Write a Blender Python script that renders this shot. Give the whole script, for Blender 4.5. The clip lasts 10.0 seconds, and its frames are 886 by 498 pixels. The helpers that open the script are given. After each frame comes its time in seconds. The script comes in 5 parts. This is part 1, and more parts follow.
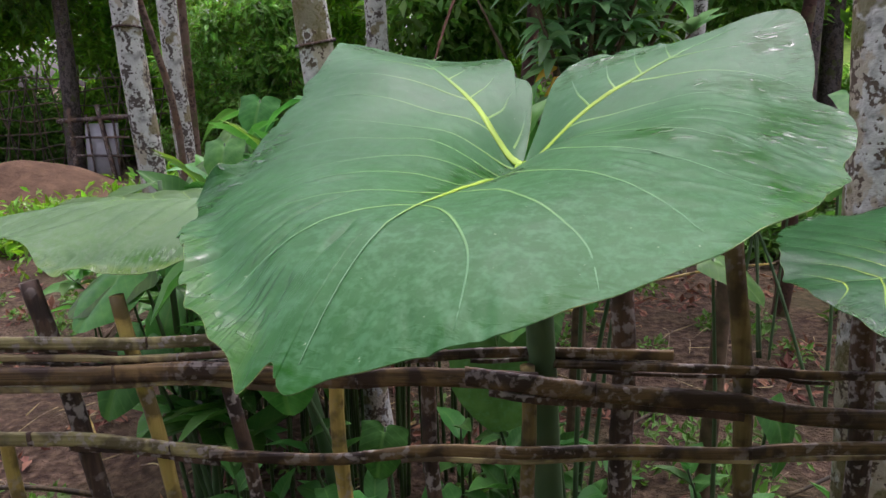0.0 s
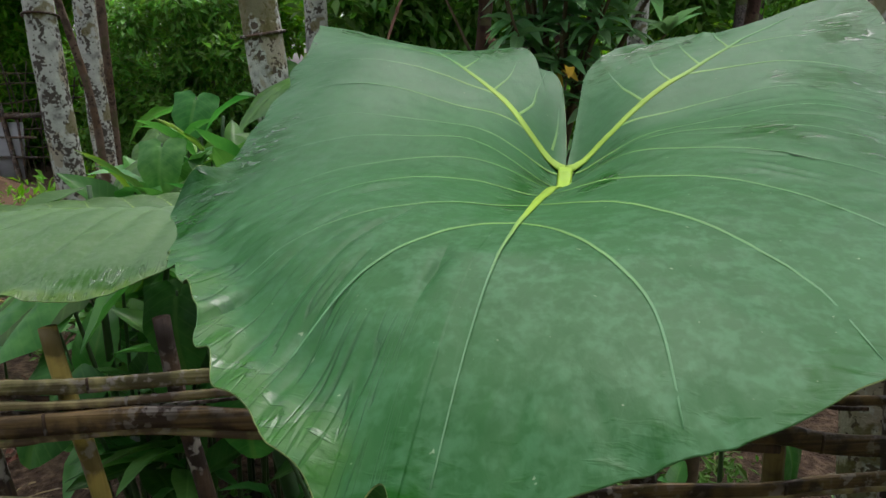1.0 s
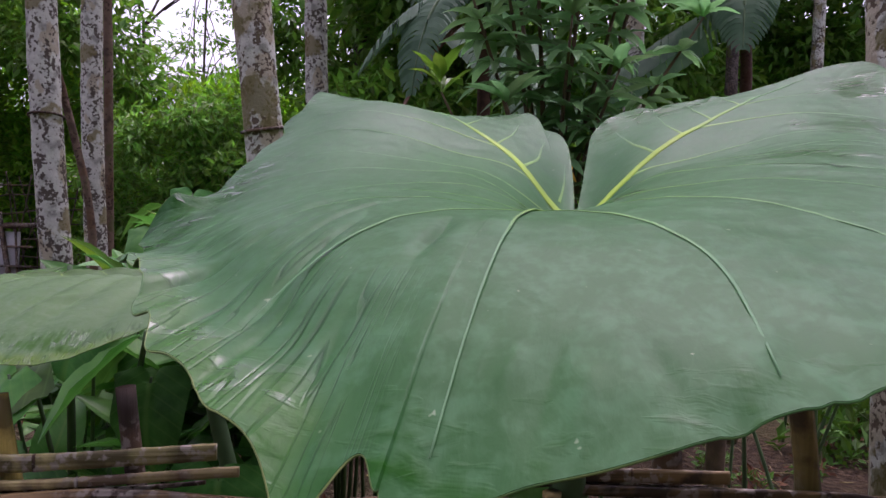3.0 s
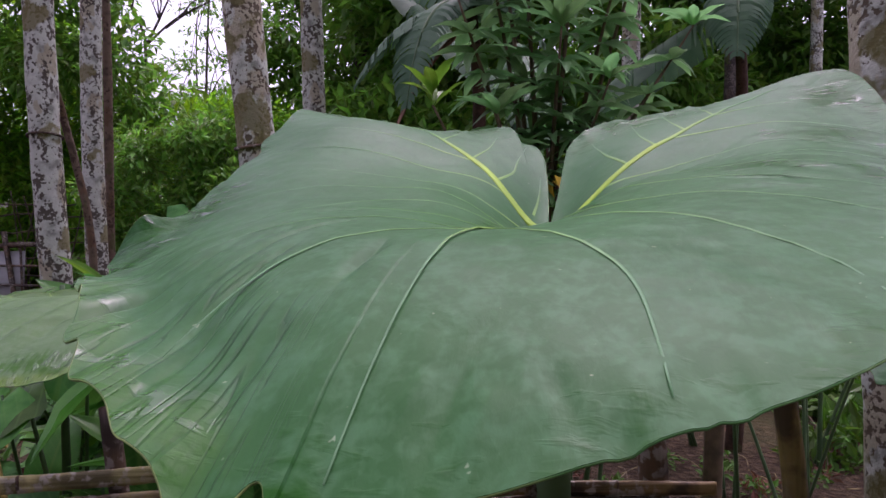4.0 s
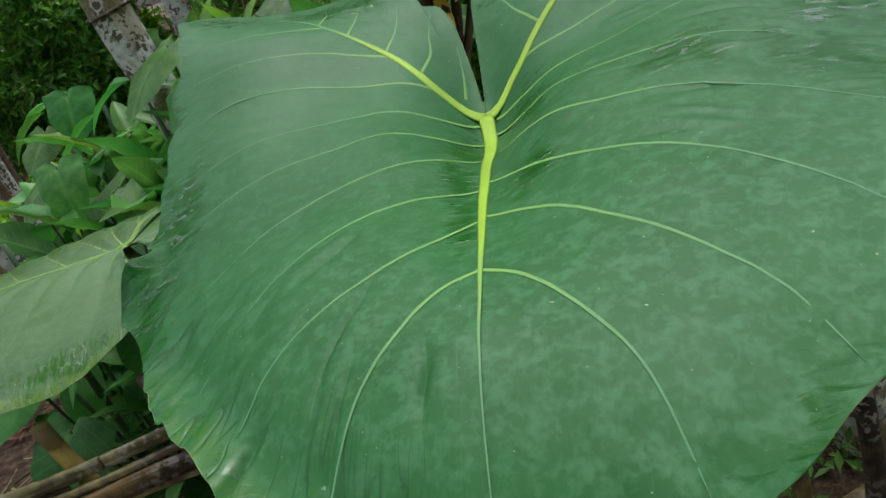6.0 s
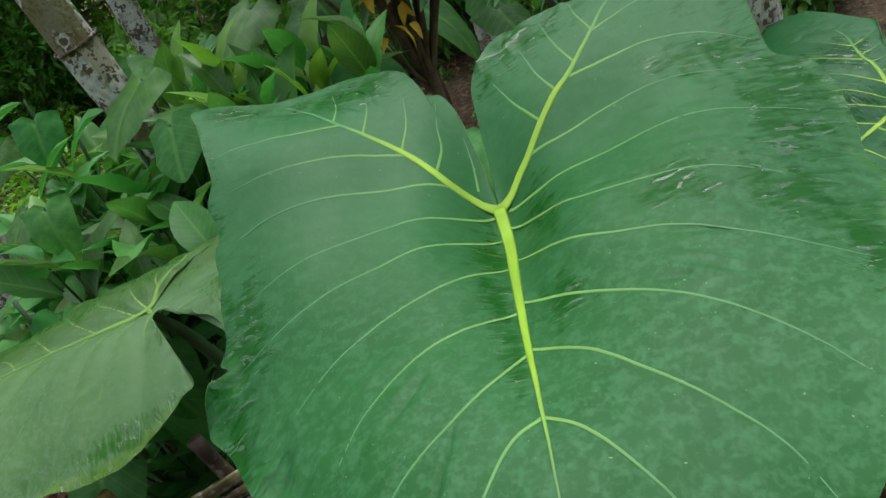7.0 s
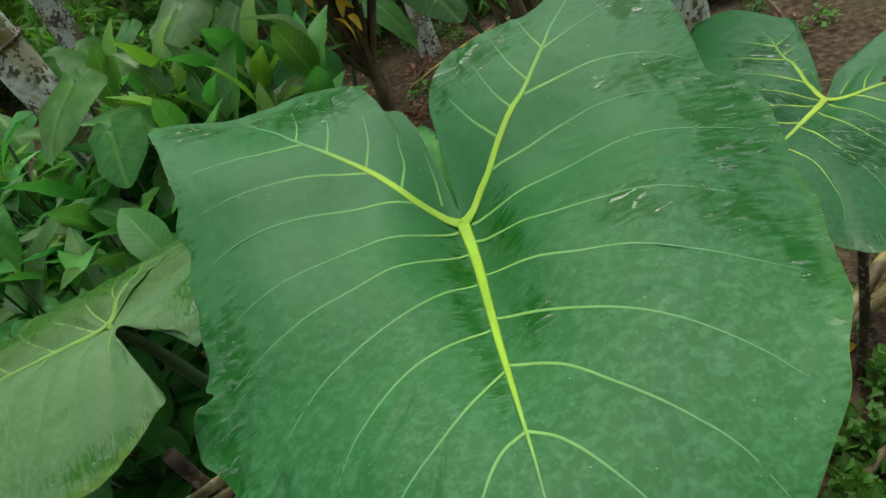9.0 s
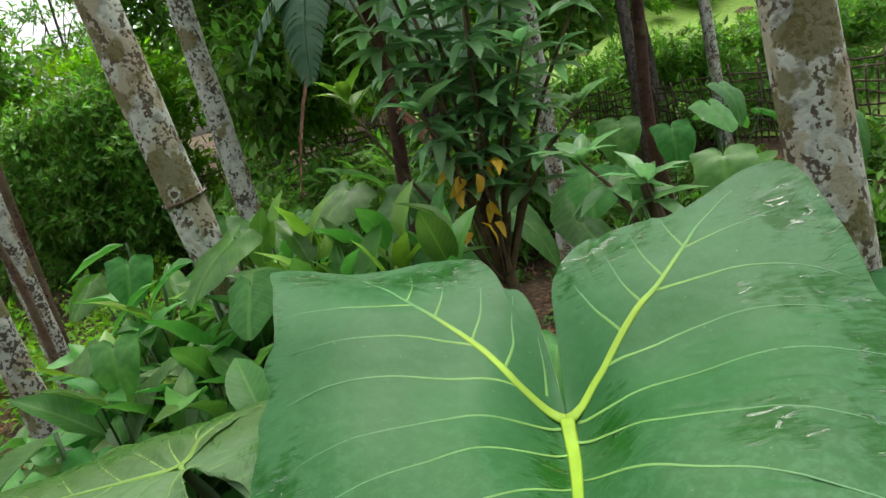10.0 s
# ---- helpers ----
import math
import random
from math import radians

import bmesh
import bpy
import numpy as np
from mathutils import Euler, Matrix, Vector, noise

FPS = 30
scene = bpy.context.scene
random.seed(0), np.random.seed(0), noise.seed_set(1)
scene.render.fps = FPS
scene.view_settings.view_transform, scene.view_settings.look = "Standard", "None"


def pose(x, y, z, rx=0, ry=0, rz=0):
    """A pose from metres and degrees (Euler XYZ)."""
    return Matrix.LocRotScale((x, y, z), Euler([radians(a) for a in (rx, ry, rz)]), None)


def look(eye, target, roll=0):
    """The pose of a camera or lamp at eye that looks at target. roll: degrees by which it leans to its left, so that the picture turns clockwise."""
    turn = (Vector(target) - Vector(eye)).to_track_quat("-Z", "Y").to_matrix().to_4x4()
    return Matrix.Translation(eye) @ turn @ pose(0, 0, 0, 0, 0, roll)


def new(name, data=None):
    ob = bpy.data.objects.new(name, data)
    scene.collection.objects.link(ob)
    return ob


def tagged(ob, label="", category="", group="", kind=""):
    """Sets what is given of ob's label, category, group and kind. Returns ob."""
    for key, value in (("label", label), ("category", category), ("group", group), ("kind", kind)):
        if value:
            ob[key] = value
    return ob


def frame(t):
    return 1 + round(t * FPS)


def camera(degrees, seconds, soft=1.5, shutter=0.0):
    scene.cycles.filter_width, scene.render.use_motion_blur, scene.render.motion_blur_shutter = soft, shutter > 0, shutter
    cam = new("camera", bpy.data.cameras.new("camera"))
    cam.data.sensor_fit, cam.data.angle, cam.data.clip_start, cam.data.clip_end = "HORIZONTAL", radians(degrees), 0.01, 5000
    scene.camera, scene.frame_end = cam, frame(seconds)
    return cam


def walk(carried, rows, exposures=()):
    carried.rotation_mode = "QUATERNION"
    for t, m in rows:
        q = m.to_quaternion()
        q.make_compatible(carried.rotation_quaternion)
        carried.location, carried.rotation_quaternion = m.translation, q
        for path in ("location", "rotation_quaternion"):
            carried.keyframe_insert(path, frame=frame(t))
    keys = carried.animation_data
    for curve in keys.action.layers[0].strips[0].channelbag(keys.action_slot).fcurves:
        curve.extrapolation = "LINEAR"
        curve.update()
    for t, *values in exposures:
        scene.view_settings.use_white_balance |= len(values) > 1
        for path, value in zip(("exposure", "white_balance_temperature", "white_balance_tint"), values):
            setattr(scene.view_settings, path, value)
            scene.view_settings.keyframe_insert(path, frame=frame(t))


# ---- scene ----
cam = camera(64.9, 10.0)
PATH = [
    (0, (0.044, 0.024, 1.512), (-0.051, 1.963, 1.029), -1.6),
    (0.5, (-0.049, 0.136, 1.517), (0.001, 2.072, 1.017), -1.4),
    (1, (-0.091, 0.202, 1.492), (0.031, 2.141, 1.017), -0.5),
    (1.5, (-0.105, 0.203, 1.462), (0.04, 2.167, 1.114), -0.8),
    (2, (-0.114, 0.201, 1.435), (0.05, 2.185, 1.241), -0.2),
    (2.2, (-0.124, 0.212, 1.425), (0.043, 2.197, 1.247), 0.3),
    (3.3, (-0.075, 0.269, 1.394), (0.065, 2.262, 1.298), 0.9),
    (3.5, (-0.066, 0.27, 1.398), (0.08, 2.262, 1.314), 0.2),
    (4, (-0.057, 0.257, 1.402), (0.071, 2.251, 1.31), -0.2),
    (4.5, (-0.048, 0.239, 1.421), (0.057, 2.234, 1.342), -0.7),
    (5, (-0.058, 0.236, 1.488), (0.072, 2.209, 1.184), -4.9),
    (5.2, (-0.07, 0.236, 1.509), (0.078, 2.182, 1.073), -8.1),
    (6.3, (-0.077, 0.256, 1.676), (0.117, 2.021, 0.756), -20.6),
    (6.5, (-0.093, 0.251, 1.723), (0.113, 2.004, 0.783), -19.9),
    (7, (-0.092, 0.248, 1.841), (0.153, 1.953, 0.825), -23.1),
    (7.5, (-0.074, 0.241, 1.877), (0.269, 1.877, 0.779), -23.9),
    (8, (-0.084, 0.212, 1.927), (0.283, 1.839, 0.824), -24.3),
    (8.5, (-0.099, 0.226, 1.947), (0.293, 1.777, 0.748), -23.9),
    (9, (-0.11, 0.249, 1.926), (0.257, 1.85, 0.785), -23.1),
    (9.5, (-0.103, 0.27, 1.889), (0.225, 2.028, 0.993), -22.7),
    (10, (-0.094, 0.288, 1.82), (0.185, 2.21, 1.345), -14.2),
]
EXPOSURES = [(0, 1.56, 6100, 36), (.5, 1.13, 6500, 15), (1, 1.09, 6250, 17), (2, 1.10, 5950, 21), (3.3, 1.11, 6100, 52), (4.5, 1.05, 6050, 49), (5.0, 1.03, 6100, 47),
             (5.2, 1.05, 6100, 39), (6.5, 1.10, 6100, 9), (8.5, 1.08, 6450, 0), (9.2, 1.14, 6450, 2), (10, 1.48, 6600, 10)]
walk(cam, [(t, look(eye, target, roll)) for t, eye, target, roll in PATH], EXPOSURES)
# ---- end of path ----

# ---- light: a white overcast sky and a wide, weak sun ----
world = bpy.data.worlds.new("sky")
scene.world = world
world.use_nodes = True
wn, wl = world.node_tree.nodes, world.node_tree.links
sky = wn.new("ShaderNodeTexSky")
sky.sky_type = 'NISHITA'
sky.sun_disc = False
sky.sun_elevation, sky.sun_rotation = radians(72), radians(20)
sky.air_density, sky.dust_density, sky.ozone_density = 1.0, 6.0, 0.6
grey = wn.new("ShaderNodeHueSaturation")
grey.inputs["Saturation"].default_value = 0.38
wl.new(sky.outputs[0], grey.inputs["Color"])
wl.new(grey.outputs[0], wn["Background"].inputs[0])
wn["Background"].inputs[1].default_value = 0.15
sun_data = bpy.data.lights.new("sun", 'SUN')
sun_data.energy, sun_data.angle, sun_data.color = 0.7, radians(50), (1.0, 0.97, 0.92)
sun = new("sun", sun_data)
sun.matrix_world = look((1.2, 3.2, 11.0), (0, 0, 0))


# ---- materials ----
def material(name, rough=0.6, spec=0.5):
    m = bpy.data.materials.new(name)
    m.use_nodes = True
    nt = m.node_tree
    b = nt.nodes["Principled BSDF"]
    b.inputs["Roughness"].default_value = rough
    b.inputs["Specular IOR Level"].default_value = spec
    return m, nt, b


def texture(nt, kind, scale, detail=4.0, coords="Object", stretch=None):
    tc = nt.nodes.new("ShaderNodeTexCoord")
    out = tc.outputs[coords]
    if stretch:
        mp = nt.nodes.new("ShaderNodeMapping")
        mp.inputs["Scale"].default_value = stretch
        nt.links.new(out, mp.inputs[0])
        out = mp.outputs[0]
    t = nt.nodes.new("ShaderNodeTexNoise" if kind == "noise" else "ShaderNodeTexVoronoi")
    t.inputs["Scale"].default_value = scale
    if kind == "noise":
        t.inputs["Detail"].default_value = detail
    nt.links.new(out, t.inputs["Vector"])
    return t.outputs[0]


def ramp(nt, fac, stops):
    r = nt.nodes.new("ShaderNodeValToRGB")
    e = r.color_ramp.elements
    while len(e) < len(stops):
        e.new(0.5)
    for k, (p, c) in enumerate(stops):
        e[k].position, e[k].color = p, (*c, 1)
    nt.links.new(fac, r.inputs[0])
    return r.outputs[0]


def mix(nt, fac, a, b, mode='MIX'):
    m = nt.nodes.new("ShaderNodeMix")
    m.data_type, m.blend_type = 'RGBA', mode
    if isinstance(fac, float):
        m.inputs[0].default_value = fac
    else:
        nt.links.new(fac, m.inputs[0])
    for socket, v in ((m.inputs[6], a), (m.inputs[7], b)):
        if isinstance(v, tuple):
            socket.default_value = (*v, 1)
        else:
            nt.links.new(v, socket)
    return m.outputs[2]


def bump(nt, b, height, strength, distance=0.002):
    n = nt.nodes.new("ShaderNodeBump")
    n.inputs["Strength"].default_value, n.inputs["Distance"].default_value = strength, distance
    nt.links.new(height, n.inputs["Height"])
    nt.links.new(n.outputs[0], b.inputs["Normal"])
    return n


def scalar(nt, op, a, b):
    m = nt.nodes.new("ShaderNodeMath")
    m.operation = op
    for socket, v in ((m.inputs[0], a), (m.inputs[1], b)):
        if isinstance(v, (int, float)):
            socket.default_value = v
        else:
            nt.links.new(v, socket)
    return m.outputs[0]


def value_range(nt, v, lo, hi, to_lo, to_hi):
    m = nt.nodes.new("ShaderNodeMapRange")
    nt.links.new(v, m.inputs[0])
    for k, x in enumerate((lo, hi, to_lo, to_hi)):
        m.inputs[k + 1].default_value = x
    return m.outputs[0]


def leaf_material(name, dark, light, rough=0.38, translucent=0.25, mottle=0.0, grain=60.0, vary=0.0, spec=0.25, coat=0.0, veins=0.0):
    """A waxy leaf: two greens in soft patches, pale mottling, fine relief, some light let through."""
    m, nt, b = material(name, rough, spec)
    big = texture(nt, "noise", 7.0, 3)
    col = ramp(nt, big, [(0.34, dark), (0.68, light)])
    if mottle:
        spots = texture(nt, "noise", grain, 3)
        col = mix(nt, value_range(nt, spots, 0.52, 0.72, 0.0, mottle), col, (0.095, 0.24, 0.10))
    if vary:
        info = nt.nodes.new("ShaderNodeObjectInfo")
        geo = nt.nodes.new("ShaderNodeNewGeometry")
        both = scalar(nt, 'FRACT', scalar(nt, 'ADD', info.outputs["Random"], geo.outputs["Random Per Island"]), 0.0)
        hs = nt.nodes.new("ShaderNodeHueSaturation")
        nt.links.new(col, hs.inputs["Color"])
        nt.links.new(value_range(nt, both, 0, 1, 0.5 - 0.035 * vary, 0.5 + 0.006 * vary), hs.inputs["Hue"])
        nt.links.new(value_range(nt, both, 0, 1, 1 - 0.45 * vary, 1 + 0.5 * vary), hs.inputs["Value"])
        col = hs.outputs[0]
    if veins:
        uv = nt.nodes.new("ShaderNodeUVMap")
        uv.uv_map = "blade"
        sep = nt.nodes.new("ShaderNodeSeparateXYZ")
        nt.links.new(uv.outputs[0], sep.inputs[0])
        off = scalar(nt, 'ABSOLUTE', sep.outputs[1], 0.0)
        slant = scalar(nt, 'ADD', scalar(nt, 'MULTIPLY', sep.outputs[0], 11.0), scalar(nt, 'MULTIPLY', off, -2.2))
        side = value_range(nt, scalar(nt, 'ABSOLUTE', scalar(nt, 'SUBTRACT', scalar(nt, 'FRACT', slant, 0.0), 0.5), 0.0), 0.02, 0.12, 0.45, 0.0)
        mid = value_range(nt, off, 0.03, 0.09, 1.0, 0.0)
        col = mix(nt, scalar(nt, 'MULTIPLY', scalar(nt, 'MAXIMUM', mid, side), veins), col, (0.16, 0.34, 0.08))
    nt.links.new(col, b.inputs["Base Color"])
    rn = texture(nt, "noise", 11.0, 5)
    nt.links.new(value_range(nt, rn, 0.3, 0.7, rough - 0.1, rough + 0.1), b.inputs["Roughness"])
    b.inputs["Coat Weight"].default_value = coat
    b.inputs["Coat Roughness"].default_value = 0.3
    fine = texture(nt, "noise", 90.0, 4)
    bump(nt, b, fine, 0.35, 0.001)
    if translucent:
        tr = nt.nodes.new("ShaderNodeBsdfTranslucent")
        br = nt.nodes.new("ShaderNodeHueSaturation")
        br.inputs["Value"].default_value, br.inputs["Saturation"].default_value = 1.6, 1.1
        nt.links.new(col, br.inputs["Color"])
        nt.links.new(br.outputs[0], tr.inputs[0])
        ms = nt.nodes.new("ShaderNodeMixShader")
        ms.inputs[0].default_value = translucent
        nt.links.new(b.outputs[0], ms.inputs[1])
        nt.links.new(tr.outputs[0], ms.inputs[2])
        nt.links.new(ms.outputs[0], nt.nodes["Material Output"].inputs[0])
    return m


def bark_material(name, pale, dark, moss, patch=0.5, size=1.0, tan=0.545, green=0.585):
    """Pale lichen blotches over grey-brown bark, dark flecks and scars, moss in places."""
    m, nt, b = material(name, 0.85, 0.25)
    size *= 1.35
    n1 = texture(nt, "noise", 10.0 * size, 6, stretch=(1, 1, 0.7))
    n2 = texture(nt, "noise", 42.0 * size, 6)
    n3 = texture(nt, "noise", 7.0 * size, 5, stretch=(1, 1, 0.6))
    tone = texture(nt, "noise", 13.0 * size, 6)
    cells = texture(nt, "cells", 16.0 * size)
    base = ramp(nt, tone, [(0.36, tuple(0.40 * v for v in pale)), (0.43, tuple(0.75 * v for v in pale)), (0.52, pale)])
    base = mix(nt, value_range(nt, cells, 0.1, 0.55, 0.0, 0.3), base, tuple(0.55 * v for v in pale))
    brown = tuple(0.45 * a + 0.55 * c for a, c in zip(dark, pale))
    col = mix(nt, value_range(nt, n3, tan, tan + 0.04, 0, 0.75), base, tuple(x * y for x, y in zip(brown, (1.0, 0.85, 0.65))))
    both = scalar(nt, 'ADD', scalar(nt, 'MULTIPLY', n1, 0.45), scalar(nt, 'MULTIPLY', n2, 0.55))
    col = mix(nt, value_range(nt, both, patch - 0.005, patch - 0.03, 0, 0.95), col, dark)
    col = mix(nt, value_range(nt, texture(nt, "noise", 5.0 * size, 4), green, green + 0.04, 0, 0.85), col, moss)
    nt.links.new(col, b.inputs["Base Color"])
    bump(nt, b, scalar(nt, 'ADD', both, scalar(nt, 'MULTIPLY', n3, -0.5)), 0.8, 0.012)
    return m


def wood_material(name, a, c, stain, rough=0.6, grain=(150, 150, 3.0), lichen=0.55):
    """Bamboo or stick: long grain, broad tan and dark lengths, stains and pale mould."""
    m, nt, b = material(name, rough, 0.4)
    g = texture(nt, "noise", 1.0, 5, stretch=grain)
    s = texture(nt, "noise", 13.0, 6)
    broad = texture(nt, "noise", 3.5, 3)
    col = ramp(nt, g, [(0.32, a), (0.66, c)])
    col = mix(nt, value_range(nt, broad, 0.46, 0.62, 0, 0.6), col, tuple(min(1.0, 1.9 * v) for v in c))
    col = mix(nt, value_range(nt, s, 0.47, 0.57, 0, 0.9), col, stain)
    fleck = texture(nt, "noise", 60.0, 5)
    mould = scalar(nt, 'MULTIPLY', value_range(nt, fleck, 0.52, 0.60, 0, lichen), value_range(nt, texture(nt, "noise", 5.0, 3), 0.60 - 0.18 * lichen, 0.68 - 0.14 * lichen, 0, 1))
    col = mix(nt, mould, col, (0.30, 0.27, 0.23))
    nt.links.new(col, b.inputs["Base Color"])
    bump(nt, b, scalar(nt, 'ADD', g, scalar(nt, 'MULTIPLY', fleck, 0.4)), 0.7, 0.003)
    return m


def big_blade_material(name, dark, light, bloom, worn_spots, gloss=0.0, mottle=0.75, half=None):
    """A big waxy leaf in its own plan (metres along and across): pale bloom in small mottles, rubbed and wetted off in dark glossy patches."""
    m, nt, b = material(name, 0.40, 0.20)
    uv = nt.nodes.new("ShaderNodeUVMap")
    uv.uv_map = "plan"
    sep = nt.nodes.new("ShaderNodeSeparateXYZ")
    nt.links.new(uv.outputs[0], sep.inputs[0])
    span = nt.nodes.new("ShaderNodeUVMap")
    span.uv_map = "span"
    rim = nt.nodes.new("ShaderNodeSeparateXYZ")
    nt.links.new(span.outputs[0], rim.inputs[0])

    def grain(scale, detail=3.0, stretch=(1, 1, 1), turn=0.0, kind="ShaderNodeTexNoise", warp=0.3):
        q = nt.nodes.new("ShaderNodeMapping")
        q.inputs["Scale"].default_value = stretch
        q.inputs["Rotation"].default_value = (0, 0, turn)
        nt.links.new(uv.outputs[0], q.inputs[0])
        t = nt.nodes.new(kind)
        t.inputs["Scale"].default_value = scale
        if kind == "ShaderNodeTexNoise":
            t.inputs["Detail"].default_value, t.inputs["Distortion"].default_value = detail, warp
        nt.links.new(q.outputs[0], t.inputs["Vector"])
        return t.outputs[0]

    def crack(v, width):
        return value_range(nt, scalar(nt, 'ABSOLUTE', scalar(nt, 'SUBTRACT', v, 0.5), 0.0), 0.0, width, 1.0, 0.0)

    broad = grain(5.0)
    base = ramp(nt, broad, [(0.35, dark), (0.66, light)])
    spots = scalar(nt, 'ADD', scalar(nt, 'MULTIPLY', grain(62.0, 2, (1.3, 1, 1), 0.5), 0.62), scalar(nt, 'MULTIPLY', grain(190.0, 3), 0.38))
    front = value_range(nt, sep.outputs[0], 0.02, 0.34, 0.25, 1.0)
    fine = scalar(nt, 'MULTIPLY', value_range(nt, spots, 0.46, 0.61, 0.0, 1.0), front)
    even = value_range(nt, grain(8.0, 4), 0.3, 0.7, 0.02, 0.28)
    even = scalar(nt, 'ADD', even, value_range(nt, sep.outputs[0], 0.22, -0.12, 0.0, 0.45))
    amount = scalar(nt, 'MULTIPLY', scalar(nt, 'ADD', scalar(nt, 'MULTIPLY', fine, 0.82), even), mottle)
    if half:                                           # one half of the blade turns to another colour, with less bloom
        edge = scalar(nt, 'ADD', sep.outputs[1], scalar(nt, 'MULTIPLY', scalar(nt, 'SUBTRACT', grain(7.0, 4), 0.5), 0.10))
        turned = value_range(nt, edge, -0.01, 0.05, 0.0, 0.8)
        base = mix(nt, turned, base, half)
        amount = scalar(nt, 'MULTIPLY', amount, value_range(nt, turned, 0.0, 0.8, 1.0, 0.3))
    # patches where the bloom is gone: ellipses with ragged outlines, the wet strip by the midrib, the margin
    ragged = scalar(nt, 'MULTIPLY', scalar(nt, 'SUBTRACT', grain(20.0, 5, (0.7, 1.5, 1), 0.25, warp=0.9), 0.5), 2.4)
    streak = grain(74.0, 3, (1.9, .5, 1), 0.12, warp=0.7)
    ragged = scalar(nt, 'ADD', ragged, scalar(nt, 'MULTIPLY', scalar(nt, 'SUBTRACT', streak, 0.52), 2.8))
    worn = None
    for a, c, ra, rc in worn_spots:
        d = nt.nodes.new("ShaderNodeVectorMath")
        d.operation = 'SUBTRACT'
        d.inputs[1].default_value = (a, c, 0)
        nt.links.new(uv.outputs[0], d.inputs[0])
        q = nt.nodes.new("ShaderNodeVectorMath")
        q.operation = 'MULTIPLY'
        q.inputs[1].default_value = (1 / ra, 1 / rc, 0)
        nt.links.new(d.outputs[0], q.inputs[0])
        ln = nt.nodes.new("ShaderNodeVectorMath")
        ln.operation = 'LENGTH'
        nt.links.new(q.outputs[0], ln.inputs[0])
        one = scalar(nt, 'SUBTRACT', 1.0, ln.outputs["Value"])
        worn = one if worn is None else scalar(nt, 'MAXIMUM', worn, one)
    edge = value_range(nt, rim.outputs[1], 0.84, 1.0, -1.9, 0.25)
    worn = edge if worn is None else scalar(nt, 'MAXIMUM', worn, edge)
    worn = value_range(nt, scalar(nt, 'ADD', worn, ragged), 0.0, 0.8, 0.0, 1.0)
    col = mix(nt, scalar(nt, 'MULTIPLY', amount, value_range(nt, worn, 0, 1, 1.0, 0.12)), base, bloom)
    col = mix(nt, scalar(nt, 'MULTIPLY', worn, 0.85), col, (0.6 * dark[0], 0.92 * dark[1], 0.2 * dark[2]))
    # hair-fine creases across the worn patches, their shade put into the colour, and pale scratches
    lines = scalar(nt, 'MAXIMUM', crack(grain(115.0, 2, (1.7, .45, 1), -0.35, warp=0.8), 0.035), crack(grain(95.0, 2, (.4, 1.6, 1), 0.45, warp=0.8), 0.035))
    lines = scalar(nt, 'MULTIPLY', lines, value_range(nt, sep.outputs[0], 0.26, 0.36, 1.0, 0.0))
    lines = scalar(nt, 'MULTIPLY', lines, scalar(nt, 'MAXIMUM', worn, value_range(nt, grain(9.0, 3), 0.66, 0.72, 0.0, 0.4)))
    col = mix(nt, scalar(nt, 'MULTIPLY', lines, 0.35), col, (0.5 * dark[0], 0.5 * dark[1], 0.5 * dark[2]))
    along = nt.nodes.new("ShaderNodeMapping")
    along.inputs["Scale"].default_value = (210, 6, 1)
    nt.links.new(span.outputs[0], along.inputs[0])
    fold = nt.nodes.new("ShaderNodeTexNoise")
    fold.inputs["Scale"].default_value, fold.inputs["Detail"].default_value, fold.inputs["Distortion"].default_value = 1.0, 1.0, 0.3
    nt.links.new(along.outputs[0], fold.inputs["Vector"])
    margin = scalar(nt, 'MULTIPLY', value_range(nt, rim.outputs[0], 0.34, 0.40, 0.25, 1.0), value_range(nt, rim.outputs[0], 0.50, 0.53, 1.0, 0.0))
    margin = scalar(nt, 'MAXIMUM', margin, scalar(nt, 'MULTIPLY', value_range(nt, rim.outputs[0], 0.66, 0.70, 0.0, 0.6), value_range(nt, rim.outputs[0], 0.82, 0.88, 1.0, 0.0)))
    inner = scalar(nt, 'ADD', rim.outputs[1], scalar(nt, 'MULTIPLY', scalar(nt, 'SUBTRACT', grain(11.0, 3), 0.5), 0.55))
    crease = scalar(nt, 'MULTIPLY', crack(fold.outputs[0], 0.035), scalar(nt, 'MULTIPLY', margin, value_range(nt, inner, 0.84, 0.99, 0.0, 1.0)))
    # the margin's folds also get their shade as a darker colour
    col = mix(nt, scalar(nt, 'MULTIPLY', crease, 0.6), col, (0.45 * dark[0], 0.45 * dark[1], 0.6 * dark[2]))
    net = crack(grain(17.0, 3, (1.0, 1.3, 1), 0.3, warp=0.7), 0.010)
    col = mix(nt, scalar(nt, 'MULTIPLY', net, 0.16), col, bloom)
    col = mix(nt, value_range(nt, grain(170.0, 2), 0.735, 0.77, 0, 0.5), col, (0.34, 0.44, 0.27))
    lip = scalar(nt, 'MULTIPLY', value_range(nt, rim.outputs[1], 0.935, 0.965, 0.0, 1.0), scalar(nt, 'MULTIPLY', value_range(nt, rim.outputs[0], 0.40, 0.42, 0.0, 1.0), value_range(nt, rim.outputs[0], 0.50, 0.515, 1.0, 0.0)))
    side = scalar(nt, 'MULTIPLY', value_range(nt, rim.outputs[1], 0.955, 0.975, 0.0, 1.0), scalar(nt, 'MULTIPLY', value_range(nt, rim.outputs[0], 0.66, 0.68, 0.0, 0.8), value_range(nt, rim.outputs[0], 0.78, 0.82, 1.0, 0.0)))
    lip = scalar(nt, 'MULTIPLY', scalar(nt, 'MAXIMUM', lip, side), value_range(nt, grain(30.0, 3), 0.36, 0.5, 0.0, 1.0))
